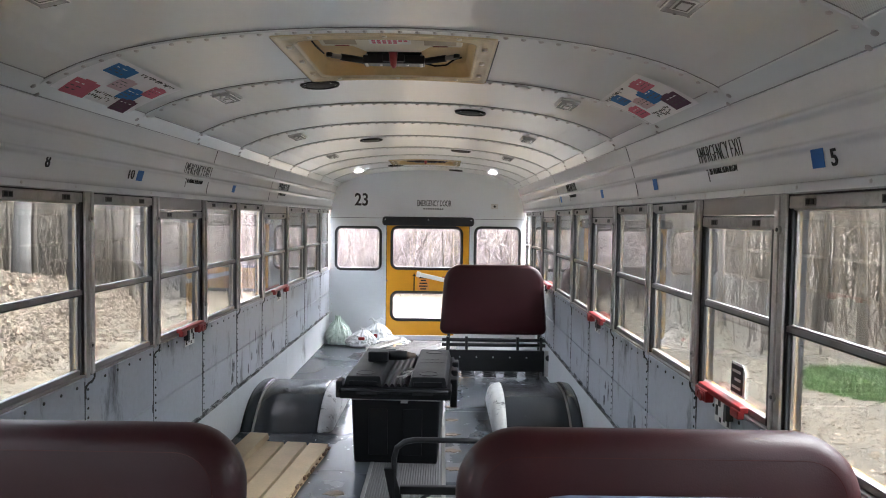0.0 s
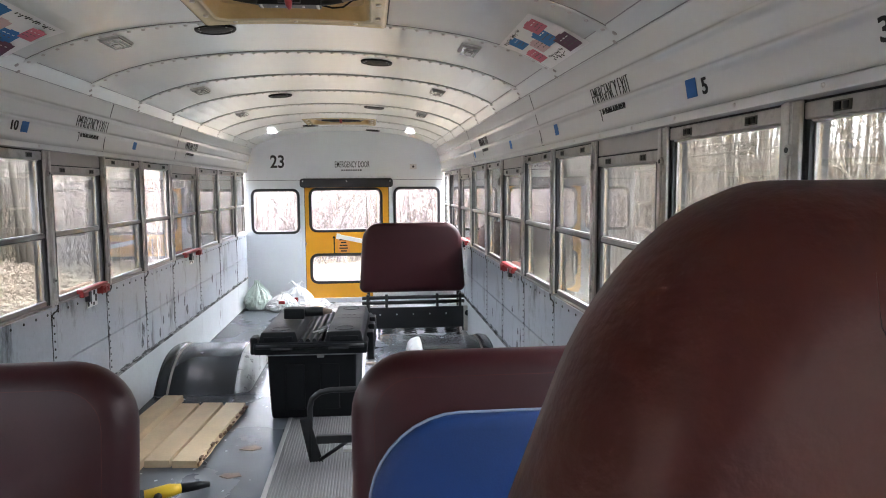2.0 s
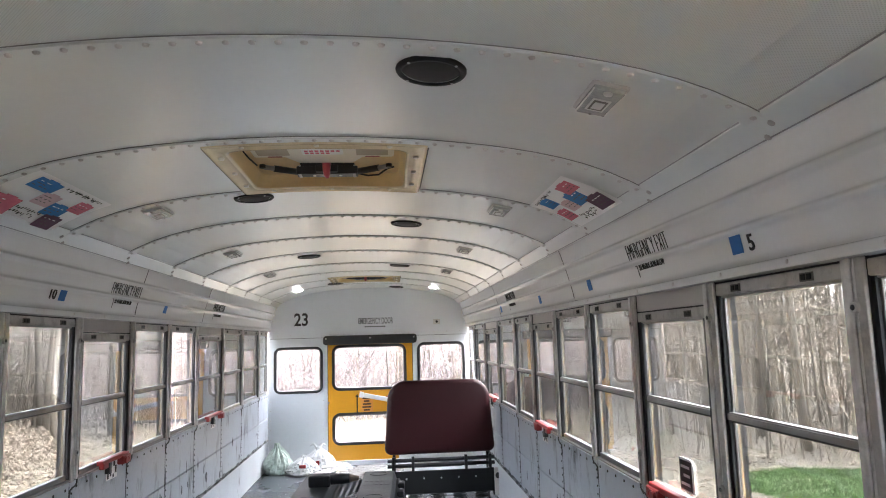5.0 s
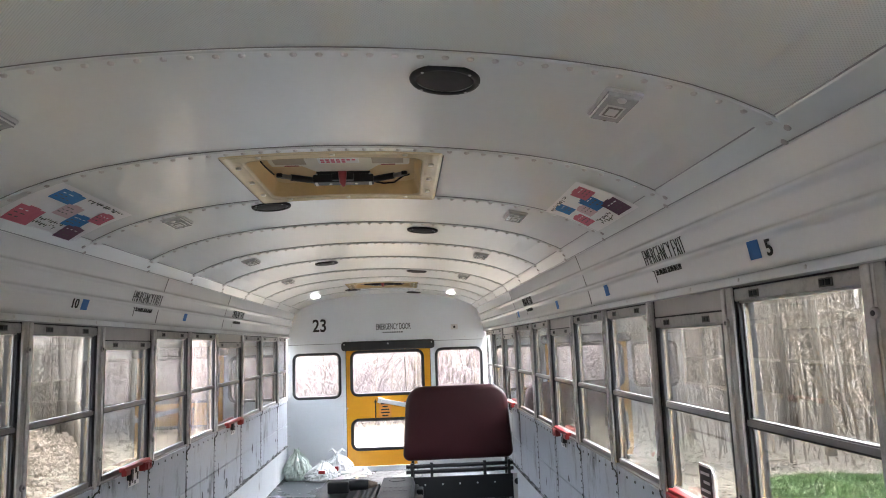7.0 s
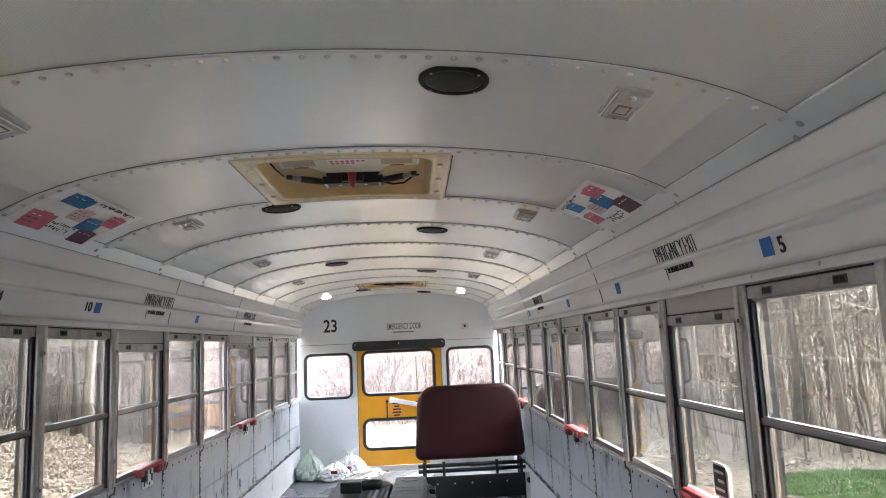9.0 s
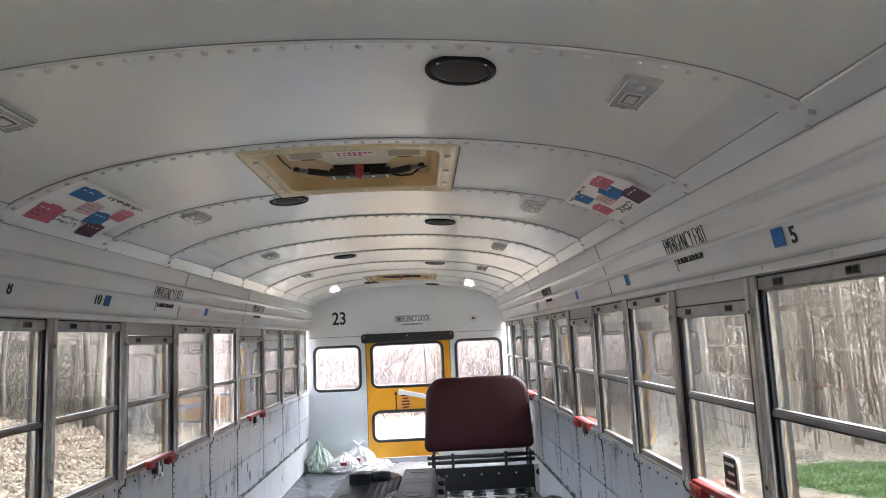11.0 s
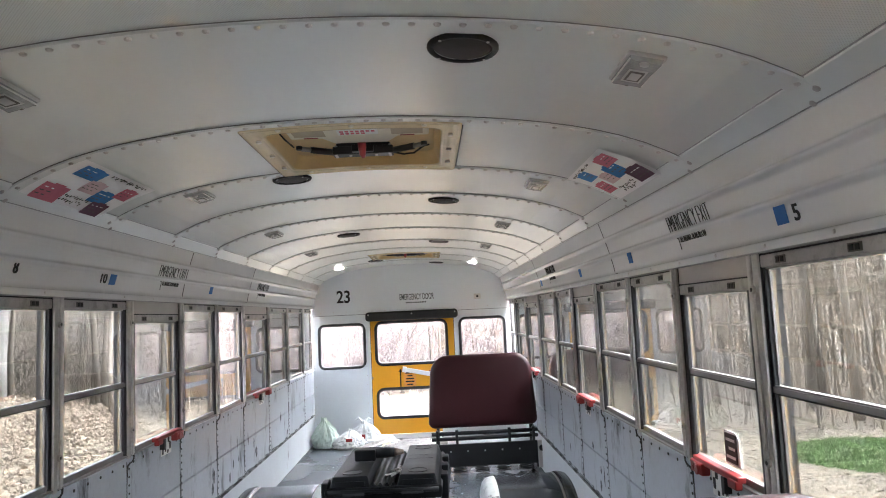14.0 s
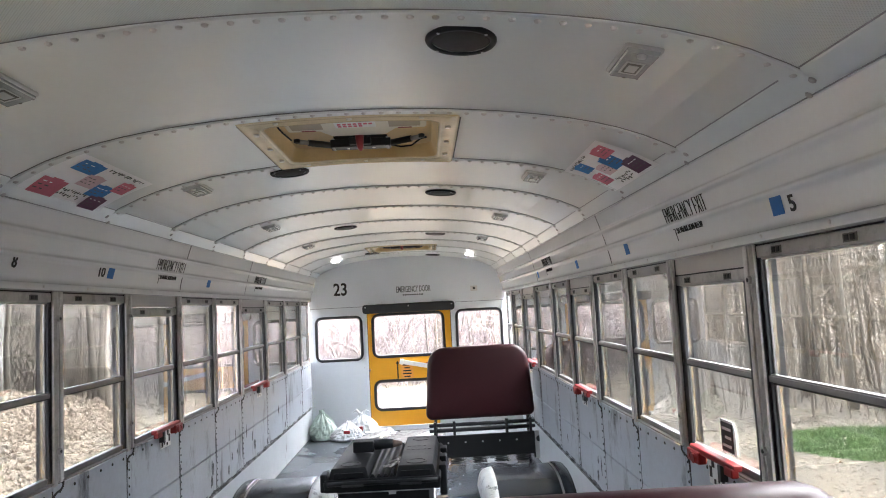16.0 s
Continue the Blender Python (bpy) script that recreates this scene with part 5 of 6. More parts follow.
# ---------------------------------------------------------------- tool chest and what lies on it
e = thing("tool_chest", "large black plastic rolling tool chest with ribbed lid, closed", "tool chest", loc=(-0.075, 4.12, 0), rot=-2)
BW, BL, BH = 0.51, 0.88, 0.398
g = Geo()
g.loft([[(x * k, y0 + (y - 0.44) * k + 0.44, z) for x, y in ((-BW / 2, 0.02), (BW / 2, 0.02), (BW / 2, BL), (-BW / 2, BL))] for z, k, y0 in ((0.002, 0.95, 0), (0.05, 0.965, 0), (0.3, 1.0, 0), (BH, 1.0, 0))])
g.obj("chest_body", BLACKPL, e, "black plastic chest body", bevel=0.012)
for x in (-0.1, 0.1):
    Geo().box(x - 0.055, x + 0.055, 0.014, 0.03, 0.06, 0.33).obj("body_panel", BLACKPL, e, bevel=0.004)
g = Geo().box(-BW / 2 - 0.004, BW / 2 + 0.004, 0.012, 0.02, BH - 0.016, BH - 0.002)
g.box(-BW / 2 - 0.006, -BW / 2 + 0.002, 0.012, BL, BH - 0.016, BH - 0.002)
g.box(BW / 2 - 0.002, BW / 2 + 0.006, 0.012, BL, BH - 0.016, BH - 0.002)
g.obj("metal_band", STEEL, e, "thin metal band under the lid", bevel=0.002)
g = Geo()
LW = 0.65
g.loft([[(sx2 * LW / 2 * k, yy, z) for sx2, yy in ((-1, -0.03 + d), (1, -0.03 + d), (1, BL + 0.02 - d), (-1, BL + 0.02 - d))] for z, k, d in ((BH, 0.98, 0.0), (BH + 0.05, 1.0, 0.0), (BH + 0.066, 0.985, 0.006), (BH + 0.068, 0.93, 0.02))])
g.obj("lid", BLACKPL, e, "black lid tray", bevel=0.006)
for sgn in (-1, 1):
    xa, xb = (-0.3, -0.075) if sgn < 0 else (0.075, 0.3)
    g = Geo()
    g.loft([[(x, y, BH + z) for x, y in ((xa + d, -0.008 + d), (xb - d, -0.008 + d), (xb - d, BL - d), (xa + d, BL - d))] for z, d in ((0.066, 0.0), (0.118, 0.014), (0.124, 0.02))])
    block = g.obj("lid_block", BLACKPL, e, "raised lid block", bevel=0.005)
    xc = (xa + xb) / 2
    for yc in (0.1, BL - 0.12):
        g = Geo()
        g.loft([[(xc + r * math.cos(a), yc + r * math.sin(a), BH + z) for a in (2 * math.pi * k / 24 for k in range(24))] for r, z in ((0.058, 0.1235), (0.058, 0.1275), (0.05, 0.1275), (0.046, 0.1245))], True, True)
        g.obj("cup_recess", RUBBER, block, "round cup recess")
    if sgn > 0:
        for row in range(2):
            for k in range(5 - row):
                Geo().box(xc - 0.075 + k * 0.032, xc - 0.055 + k * 0.032, 0.42 + row * 0.1, 0.46 + row * 0.1, BH + 0.1235, BH + 0.1255).obj("embossed_mark", RUBBER, block, "worn embossed mark")
    g = Geo().box(xa + 0.03, xb - 0.03, -0.0135, -0.006, BH + 0.074, BH + 0.1)
    g.obj("block_recess", BLACKPL, block, bevel=0.002)
g = Geo()
for k in range(4):
    x = -0.055 + k * 0.0365
    g.loft([[(x - 0.016, y, BH + 0.066), (x - 0.006, y, BH + 0.086), (x + 0.006, y, BH + 0.086), (x + 0.016, y, BH + 0.066)] for y in (-0.004, BL - 0.02)])
g.obj("lid_channel", BLACKPL, e, "ridged middle channel", bevel=0.002)
for x in (-0.16, 0.16):
    Geo().box(x - 0.06, x + 0.06, -0.062, -0.03, BH + 0.034, BH + 0.05).obj("handle_slot", RUBBER, e, "slot over the front handle", bevel=0.003)
g = Geo().tube([(-LW / 2 + 0.02, -0.04, BH + 0.05), (-0.2, -0.05, BH + 0.052), (0.2, -0.05, BH + 0.052), (LW / 2 - 0.02, -0.04, BH + 0.05)], 0.013, 8)
g.obj("front_handle", BLACKPL, e, "moulded front handle", smooth=True)
for y in (0.12, 0.36, 0.6):
    g = Geo().box(LW / 2 - 0.012, LW / 2 + 0.03, y, y + 0.1, BH - 0.08, BH + 0.09)
    g.obj("side_latch", BLACKPL, e, "black side latch", bevel=0.008)
g = Geo().box(-LW / 2 - 0.02, -LW / 2 + 0.02, -0.02, 0.08, BH + 0.0, BH + 0.1)
g.obj("hinge_block", BLACKPL, e, bevel=0.01)
for x in (-0.2, 0.2):
    Geo().disc((x - 0.015, 0.8, 0.03), 0.03, 0.03, 14, "x").obj("wheel", RUBBER, e)
g = Geo().box(0.03, 0.07, 0.01, 0.02, BH - 0.03, BH - 0.004)
g.obj("lock_hasp", STEEL, e)

e = thing("cordless_drill", "black cordless drill lying on the tool chest", "drill", loc=(-0.2, 4.52, 0.522), rot=-6)
Geo().box(-0.07, 0.06, -0.045, 0.05, 0.008, 0.075).obj("battery", BLACKPL, e, "black battery pack", bevel=0.01)
g = Geo().tube([(0.05, 0.0, 0.045), (0.12, 0.0, 0.05), (0.17, 0.005, 0.05)], [0.03, 0.032, 0.028], 12)
g.obj("motor_housing", BLACKPL, e, "black motor housing", smooth=True)
Geo().tube([(0.17, 0.005, 0.05), (0.19, 0.005, 0.05), (0.225, 0.007, 0.05)], [0.024, 0.02, 0.012], 12).obj("chuck", RUST, e, "brown keyed chuck", smooth=True)
Geo().tube([(0.0, 0.0, 0.04), (0.06, 0.01, 0.05)], 0.022, 10).obj("grip", BLACKPL, e, smooth=True)
for k, (x, y, r) in enumerate(((0.0, 4.42, 70), (0.02, 4.36, 100), (-0.02, 4.3, 60))):
    e = thing("pliers", "small steel pliers lying on the tool chest", "pliers", "hand tools", loc=(x, y, 0.485), rot=r)
    g = Geo()
    for s in (-1, 1):
        g.tube([(-0.07, s * 0.022, 0.008), (-0.03, s * 0.014, 0.008), (0.0, s * 0.003, 0.009)], 0.0055, 6)
    g.obj("handles", RAILM, e, smooth=True)
    Geo().tube([(0.0, 0, 0.009), (0.02, 0, 0.009), (0.05, 0, 0.008)], [0.01, 0.011, 0.004], 8).obj("jaws", RAILM, e, smooth=True)

# ---------------------------------------------------------------- boards, yellow tool, bags, rails
rb = random.Random(11)
def board(xa, xb, y0, y1, tilt, z=0.0, ragged=False):
    e = thing("pine_board", "pale pine board with a rough bark edge" if ragged else "pale sawn pine board lying on the floor", "board", "pine boards", loc=((xa + xb) / 2, y0, z), rot=tilt)
    w, L = xb - xa, y1 - y0
    g = Geo()
    n = 10
    rings = []
    for i in range(n + 1):
        y = L * i / n
        d = rb.uniform(-0.006, 0.006) if ragged else 0.0
        rings.append([(-w / 2, y, 0.001), (w / 2 + d, y, 0.001), (w / 2 + d - 0.006, y, 0.036), (-w / 2, y, 0.038)])
    g.loft(rings)
    g.obj("plank", PINE, e)
    if ragged:
        g = Geo()
        for i in range(26):
            y = L * (i + 0.5) / 26
            if rb.random() < 0.7:
                g.cbox((w / 2 + 0.001, y, rb.uniform(0.012, 0.03)), (0.012, L / 26 * rb.uniform(0.5, 1.1), rb.uniform(0.006, 0.02)))
        tagged(g.obj("bark", BARK_EDGE, e, "torn brown bark"), kind="stuff")
board(-0.70, -0.575, 3.5, 4.4, -5, 0, True)
board(-0.835, -0.71, 3.52, 4.42, -4.5)
board(-0.965, -0.845, 3.5, 4.42, -4)
board(-1.1, -0.975, 3.55, 4.46, -3)
board(-1.07, -0.95, 3.6, 4.47, -4, 0.039)

e = thing("yellow_hand_tool", "yellow and black hand tool on the floor by the boards", "hand tool", loc=(-0.6, 3.18, 0.0), rot=20)
Geo().tube([(-0.12, 0, 0.03), (-0.02, 0, 0.035), (0.03, 0.0, 0.035)], [0.025, 0.03, 0.02], 10).obj("tool_body", YPLAST, e, "yellow plastic body", smooth=True)
Geo().tube([(0.03, 0, 0.035), (0.1, 0.01, 0.03), (0.15, 0.02, 0.022)], [0.022, 0.02, 0.012], 10).obj("tool_nose", BLACKPL, e, "black nose", smooth=True)
Geo().tube([(-0.06, 0, 0.03), (-0.08, -0.07, 0.02)], 0.018, 8).obj("grip", BLACKPL, e, smooth=True)


def carrier_bag(name_label, mat_, x, y, w, d, h, seed, peak, ears=False):
    """A crumpled, tied plastic bag."""
    e = thing("plastic_bag", name_label, "plastic bag", "plastic bags", loc=(x, y, 0))
    r = random.Random(seed)
    off = Vector((seed * 3.1, seed, 0))
    rings, n = [], 54
    knots = [(0.5, 0.0), (0.92, 0.03), (1.0, 0.14), (0.98, 0.3), (0.86, 0.48), (0.66, 0.64), (0.4, 0.78), (0.2, 0.88), (0.16, 1.0)]
    prof = []
    for (ra, za), (rb2, zb3) in zip(knots, knots[1:]):
        prof += [(ra + (rb2 - ra) * k / 3, za + (zb3 - za) * k / 3) for k in range(3)]
    prof.append(knots[-1])
    for rr, zz in prof:
        ring = []
        for i in range(n):
            a = 2 * math.pi * i / n
            c, s = math.cos(a), math.sin(a)
            fold = 1 - 2 * abs(noise.noise(Vector((c * 3.4, s * 3.4, zz * 4.5)) + off))
            crease = 1 - 2 * abs(noise.noise(Vector((c * 8, s * 8, zz * 9)) - off))
            f = 1 + 0.2 * noise.noise(Vector((c * 1.6, s * 1.6, zz * 2)) + off) + 0.13 * (fold - 0.5) + 0.06 * (crease - 0.5)
            ring.append((w / 2 * rr * c * f + peak * zz * w * 0.25, d / 2 * rr * s * f, max(0.0, h * zz * (1 + 0.16 * noise.noise(Vector((c * 3, s * 3, 4)) + off)))))
        rings.append(ring)
    g = Geo().loft(rings)
    g.obj("bag", mat_, e, smooth=False)
    if not ears:
        return e
    g = Geo()
    for s in (-1, 1):
        g.tube([(peak * w * 0.25 + s * 0.01, 0, h * 0.95), (peak * w * 0.25 + s * 0.05, 0.01, h * 1.12), (peak * w * 0.25 + s * 0.09, 0.02, h * 1.02)], [0.02, 0.013, 0.004], 6)
    g.obj("bag_ears", mat_, e)
    return e


carrier_bag("pale green white knotted plastic carrier bag", BAGG, -0.98, 7.95, 0.3, 0.26, 0.31, 1, -0.2)
b = carrier_bag("crumpled white plastic bag with red print", BAG, -0.72, 7.86, 0.34, 0.28, 0.2, 2, 0.3)
Geo().cbox((0.02, -0.125, 0.1), (0.07, 0.02, 0.035)).obj("red_print", RED, b, "red print on the bag", bevel=0.008)
b = carrier_bag("slumped white plastic bag", BAG, -0.52, 8.0, 0.36, 0.26, 0.26, 3, -0.5, True)
Geo().cbox((-0.04, -0.115, 0.1), (0.04, 0.02, 0.06)).obj("dark_red_print", RED, b, "dark red print", bevel=0.008)
e = thing("folded_sheet", "flat folded white plastic sheeting on the floor", "sheeting", loc=(-0.38, 7.9, 0))
g = Geo()
for k in range(4):
    g.box(-0.2 + 0.02 * k, 0.2 - 0.015 * k, -0.15 + 0.01 * k, 0.16 - 0.02 * k, 0.02 * k, 0.02 * k + 0.019, Matrix.Rotation(radians(4 * k - 6), 4, "Z"))
g.obj("sheet_layers", BAG, e, bevel=0.006)

rr = random.Random(3)
for x in (-0.3, 0.3):
    e = thing("wood_block", "rough timber block carrying the stacked rails", "timber block", "timber blocks", loc=(x, 7.45, 0))
    Geo().box(-0.045, 0.045, -0.4, 0.4, 0.0, 0.05).obj("block", PINE, e, bevel=0.006)
for k in range(8):
    y = 7.08 + k * 0.095
    e = thing("metal_rail", "long pale aluminium rail in a low stack", "metal rail", "metal rails", loc=(-0.5 + 0.052 * k + rr.uniform(-0.02, 0.02), y, 0.051), rot=rr.uniform(-1.2, 1.2))
    g = Geo()
    L = 1.3 - 0.04 * k
    p = [(-0.032, 0), (0.032, 0), (0.032, 0.03), (0.025, 0.03), (0.025, 0.007), (-0.025, 0.007), (-0.025, 0.03), (-0.032, 0.03)]
    g.loft([[(x, py, pz) for py, pz in p] for x in (0, L)])
    g.obj("rail", ALUD, e)
for x, y, L, r in ((-0.56, 7.1, 0.72, -26), (0.0, 7.05, 0.62, -30)):
    e = thing("angle_bar", "pale aluminium angle bar lying across the rails", "angle bar", "angle bars", loc=(x, y, 0.083), rot=r)
    g = Geo()
    p = [(-0.025, 0), (0.025, 0), (0.025, 0.006), (-0.019, 0.006), (-0.019, 0.04), (-0.025, 0.04)]
    g.loft([[(px, yy, pz) for px, pz in p] for yy in (0, L)])
    g.obj("angle", ALU, e)

# ---------------------------------------------------------------- outdoors
GZ = -1.0
LITTER = material("leaf_litter_gravel", (0.068, 0.053, 0.033), 0.95, 0.0, 0.5, 0.9, 22, 0.8, ((0.13, 0.112, 0.082), 17, 0.45), edge=0.16)
GRASS = material("spring_grass", (0.062, 0.118, 0.026), 0.9, 0.0, 0.3, 3, 40, 0.4, island=0.25)
STONE = material("rubble_stone", (0.11, 0.083, 0.058), 0.9, 0.0, 0.3, 8, 40, 0.5, island=0.6)
BARK = material("grey_bark", (0.105, 0.088, 0.068), 0.95, 0.0, 0.35, 2, 18, 0.5, rand=0.5)
BARKS = material("thicket_bark", (0.145, 0.118, 0.088), 0.95, 0.0, 0.3, 2, 18, 0.0, island=0.75)
STRAW = material("dry_undergrowth", (0.17, 0.13, 0.095), 0.95, 0.0, 0.3, 4, 30, 0.3, island=0.4)


def ground_z(x, y):
    """Gentle ground with a rubble bank on one side and a rise into the woods."""
    z = GZ + 0.05 * noise.noise(Vector((x * 0.35, y * 0.35, 0)))
    d = math.hypot((x + 9.5) / 4.2, (y - 11) / 9.0)
    if d < 1:
        z += 1.4 * (1 - d * d) ** 1.1 + 0.22 * noise.noise(Vector((x * 0.9, y * 0.9, 3))) * (1 - d)
    far = math.hypot(x, y - 4)
    if far > 14:
        z += 0.035 * min(far - 14, 40)
    return z


g = Geo()
NG = 110
def spread(i):
    u = 2 * i / NG - 1
    return 26 * u + 75 * u ** 5 * 1.0 + math.copysign(900 * max(0, abs(u) - 0.955), u)
pts = [(spread(i), spread(j) + 4) for j in range(NG + 1) for i in range(NG + 1)]
g.add([(x, y, ground_z(x, y)) for x, y in pts], [(j * (NG + 1) + i, j * (NG + 1) + i + 1, (j + 1) * (NG + 1) + i + 1, (j + 1) * (NG + 1) + i) for j in range(NG) for i in range(NG)])
tagged(g.obj("ground", LITTER, smooth=True), "tan gravel and leaf litter ground around the bus", "ground", kind="structure")

rs = random.Random(21)
g = Geo()
for _ in range(42000):
    a, b = rs.uniform(4.7, 11.3), rs.uniform(8.4, 12.6)
    if ((a - 8.1) / 3.0) ** 2 + ((b - 10.5) / 1.45) ** 2 > 0.9 + 0.6 * noise.noise(Vector((a, b, 1))):
        continue
    h, w, t = rs.uniform(0.03, 0.07), rs.uniform(0.006, 0.012), rs.uniform(0, 6.3)
    z = ground_z(a, b)
    g.add([(a - w * math.cos(t), b - w * math.sin(t), z), (a + w * math.cos(t), b + w * math.sin(t), z), (a + 0.03 * math.sin(t), b + 0.03 * math.cos(t), z + h)], [(0, 1, 2)])
tagged(g.obj("grass", GRASS), "patch of fresh green grass", "grass", kind="stuff")

# rubble bank
g = Geo()
for k in range(44000):
    x, y = rs.uniform(-13, -4.6), rs.uniform(3, 19.5)
    d = math.hypot((x + 9.5) / 4.2, (y - 11) / 9.0)
    if d > 1.12 or (d > 0.95 and rs.random() < 0.6):
        continue
    r = 0.009 + 0.024 * rs.random() ** 2 if rs.random() < 0.993 else rs.uniform(0.035, 0.07)
    z = ground_z(x, y)
    rot = Euler((rs.uniform(0, 6), rs.uniform(0, 6), rs.uniform(0, 6))).to_matrix().to_4x4()
    s3 = [rs.uniform(0.45, 1.3) for _ in range(8)]
    v = [(sx3 * r * s3[i] * 1.2, sy3 * r * s3[i], sz3 * r * 0.7 * s3[i]) for i, (sx3, sy3, sz3) in enumerate(((-1, -1, -1), (1, -1, -1), (1, 1, -1), (-1, 1, -1), (-1, -1, 1), (1, -1, 1), (1, 1, 1), (-1, 1, 1)))]
    g.add(v, [(0, 3, 2, 1), (4, 5, 6, 7), (0, 1, 5, 4), (1, 2, 6, 5), (2, 3, 7, 6), (3, 0, 4, 7)], Matrix.Translation((x, y, z + r * 0.3)) @ rot)
tagged(g.obj("rubble", STONE), "bank of broken tan stones and rubble", "rubble", kind="stuff")


def tree_mesh(seed, h, r0):
    """Trunk and bare crown as two sets of tubes."""
    r = random.Random(seed)
    trunk, crown = Geo(), Geo()
    lean = Vector((r.uniform(-0.06, 0.06), r.uniform(-0.06, 0.06), 1))
    pts, rad, p = [], [], Vector((0, 0, -0.3))
    n = 9
    for i in range(n + 1):
        pts.append(tuple(p))
        rad.append(r0 * (1 - 0.88 * i / n) * (1.35 if i == 0 else 1))
        p = p + (lean + Vector((r.uniform(-0.05, 0.05), r.uniform(-0.05, 0.05), 0))) * (h / n)
    trunk.tube(pts, rad, 7)

    def limb(q, d, length, rr, depth):
        seg = 4
        pp, ra = [tuple(q)], [rr]
        for i in range(seg):
            d = (d + Vector((r.uniform(-0.25, 0.25), r.uniform(-0.25, 0.25), r.uniform(-0.05, 0.3)))).normalized()
            q = q + d * length / seg
            pp.append(tuple(q))
            ra.append(rr * (1 - 0.8 * (i + 1) / seg))
            if depth > 0 and i >= 1:
                for _ in range(r.choice((1, 2))):
                    nd = (d + Vector((r.uniform(-0.9, 0.9), r.uniform(-0.9, 0.9), r.uniform(-0.1, 0.7)))).normalized()
                    limb(q, nd, length * r.uniform(0.4, 0.62), ra[-1] * 0.6, depth - 1)
        crown.tube(pp, ra, 4 if depth < 2 else 5, False)

    for i in range(2, n):
        for _ in range(2 if i > 3 else 1):
            a = r.uniform(0, 6.3)
            q = Vector(pts[i]).lerp(Vector(pts[i + 1]), r.random())
            limb(q, Vector((math.cos(a), math.sin(a), r.uniform(0.3, 1.0))).normalized(), h * r.uniform(0.16, 0.3) * (1.15 - i / n * 0.6), rad[i] * 0.42, 2 if i > 3 else 1)
    return trunk, crown


protos = []
for k in range(7):
    h = (11, 13, 9, 15, 12, 10, 8)[k]
    e = thing("bare_tree", "leafless grey-brown woodland tree", "tree", "bare trees")
    tr, cr = tree_mesh(40 + k, h, (0.06, 0.075, 0.042, 0.1, 0.055, 0.04, 0.032)[k])
    tr.obj("trunk", BARK, e, smooth=True)
    cr.obj("crown", BARK, e, "bare branches")
    protos.append(e)


def tree_at(k, x, y, turn, s):
    m = Matrix.Translation((x, y, ground_z(x, y))) @ Matrix.Rotation(turn, 4, "Z")
    if not used[k]:
        used[k] = True
        protos[k].matrix_basis = m
        protos[k].scale = (s, s, s)
        return
    ob = copy_thing(protos[k], m)
    ob.scale = (s, s, s)


# weathered standing dead trunk behind the rubble
snag = thing("dead_tree", "pale weathered dead tree trunk without bark", "tree", loc=(-10.3, 17.2, ground_z(-10.3, 17.2)))
DEADW = material("weathered_dead_wood", (0.14, 0.132, 0.122), 0.9, 0.0, 0.35, 3, 25, 0.4, ((0.12, 0.11, 0.1), 6, 0.4), streak=0.2)
Geo().tube([(0, 0, -0.3), (0.06, 0, 1.2), (0.1, 0.05, 2.6), (0.24, 0, 4.2), (0.3, 0.1, 6.5)], [0.24, 0.19, 0.18, 0.15, 0.06], 9).obj("trunk", DEADW, snag, smooth=True)
for z, t, L in ((2.2, 0.4, 0.7), (3.4, 2.9, 1.1), (4.6, 4.8, 0.8)):
    Geo().tube([(0.15, 0, z), (0.15 + L * 0.5 * math.cos(t), L * 0.5 * math.sin(t), z + 0.3), (0.15 + L * math.cos(t), L * math.sin(t), z + 0.9)], [0.05, 0.035, 0.012], 6).obj("limb", DEADW, snag, smooth=True)
used = [False] * len(protos)
rt = random.Random(8)
spots = []
tries = 0
while len(spots) < 300 and tries < 9000:
    tries += 1
    x, y = rt.uniform(-24, 26), rt.uniform(-4, 30)
    if not (x > 8.2 or x < -13.5 or y > 15 or (y > 12 and x > 5.2)):
        continue
    if -6 < x < 6 and y < 21.5:
        continue
    if any((x - a) ** 2 + (y - b) ** 2 < 1.0 for a, b in spots):
        continue
    if math.hypot(x, y) > 26 and rt.random() < 0.35:
        continue
    spots.append((x, y))
    tree_at(rt.randrange(len(protos)), x, y, rt.uniform(0, 6.3), rt.uniform(0.75, 1.25))

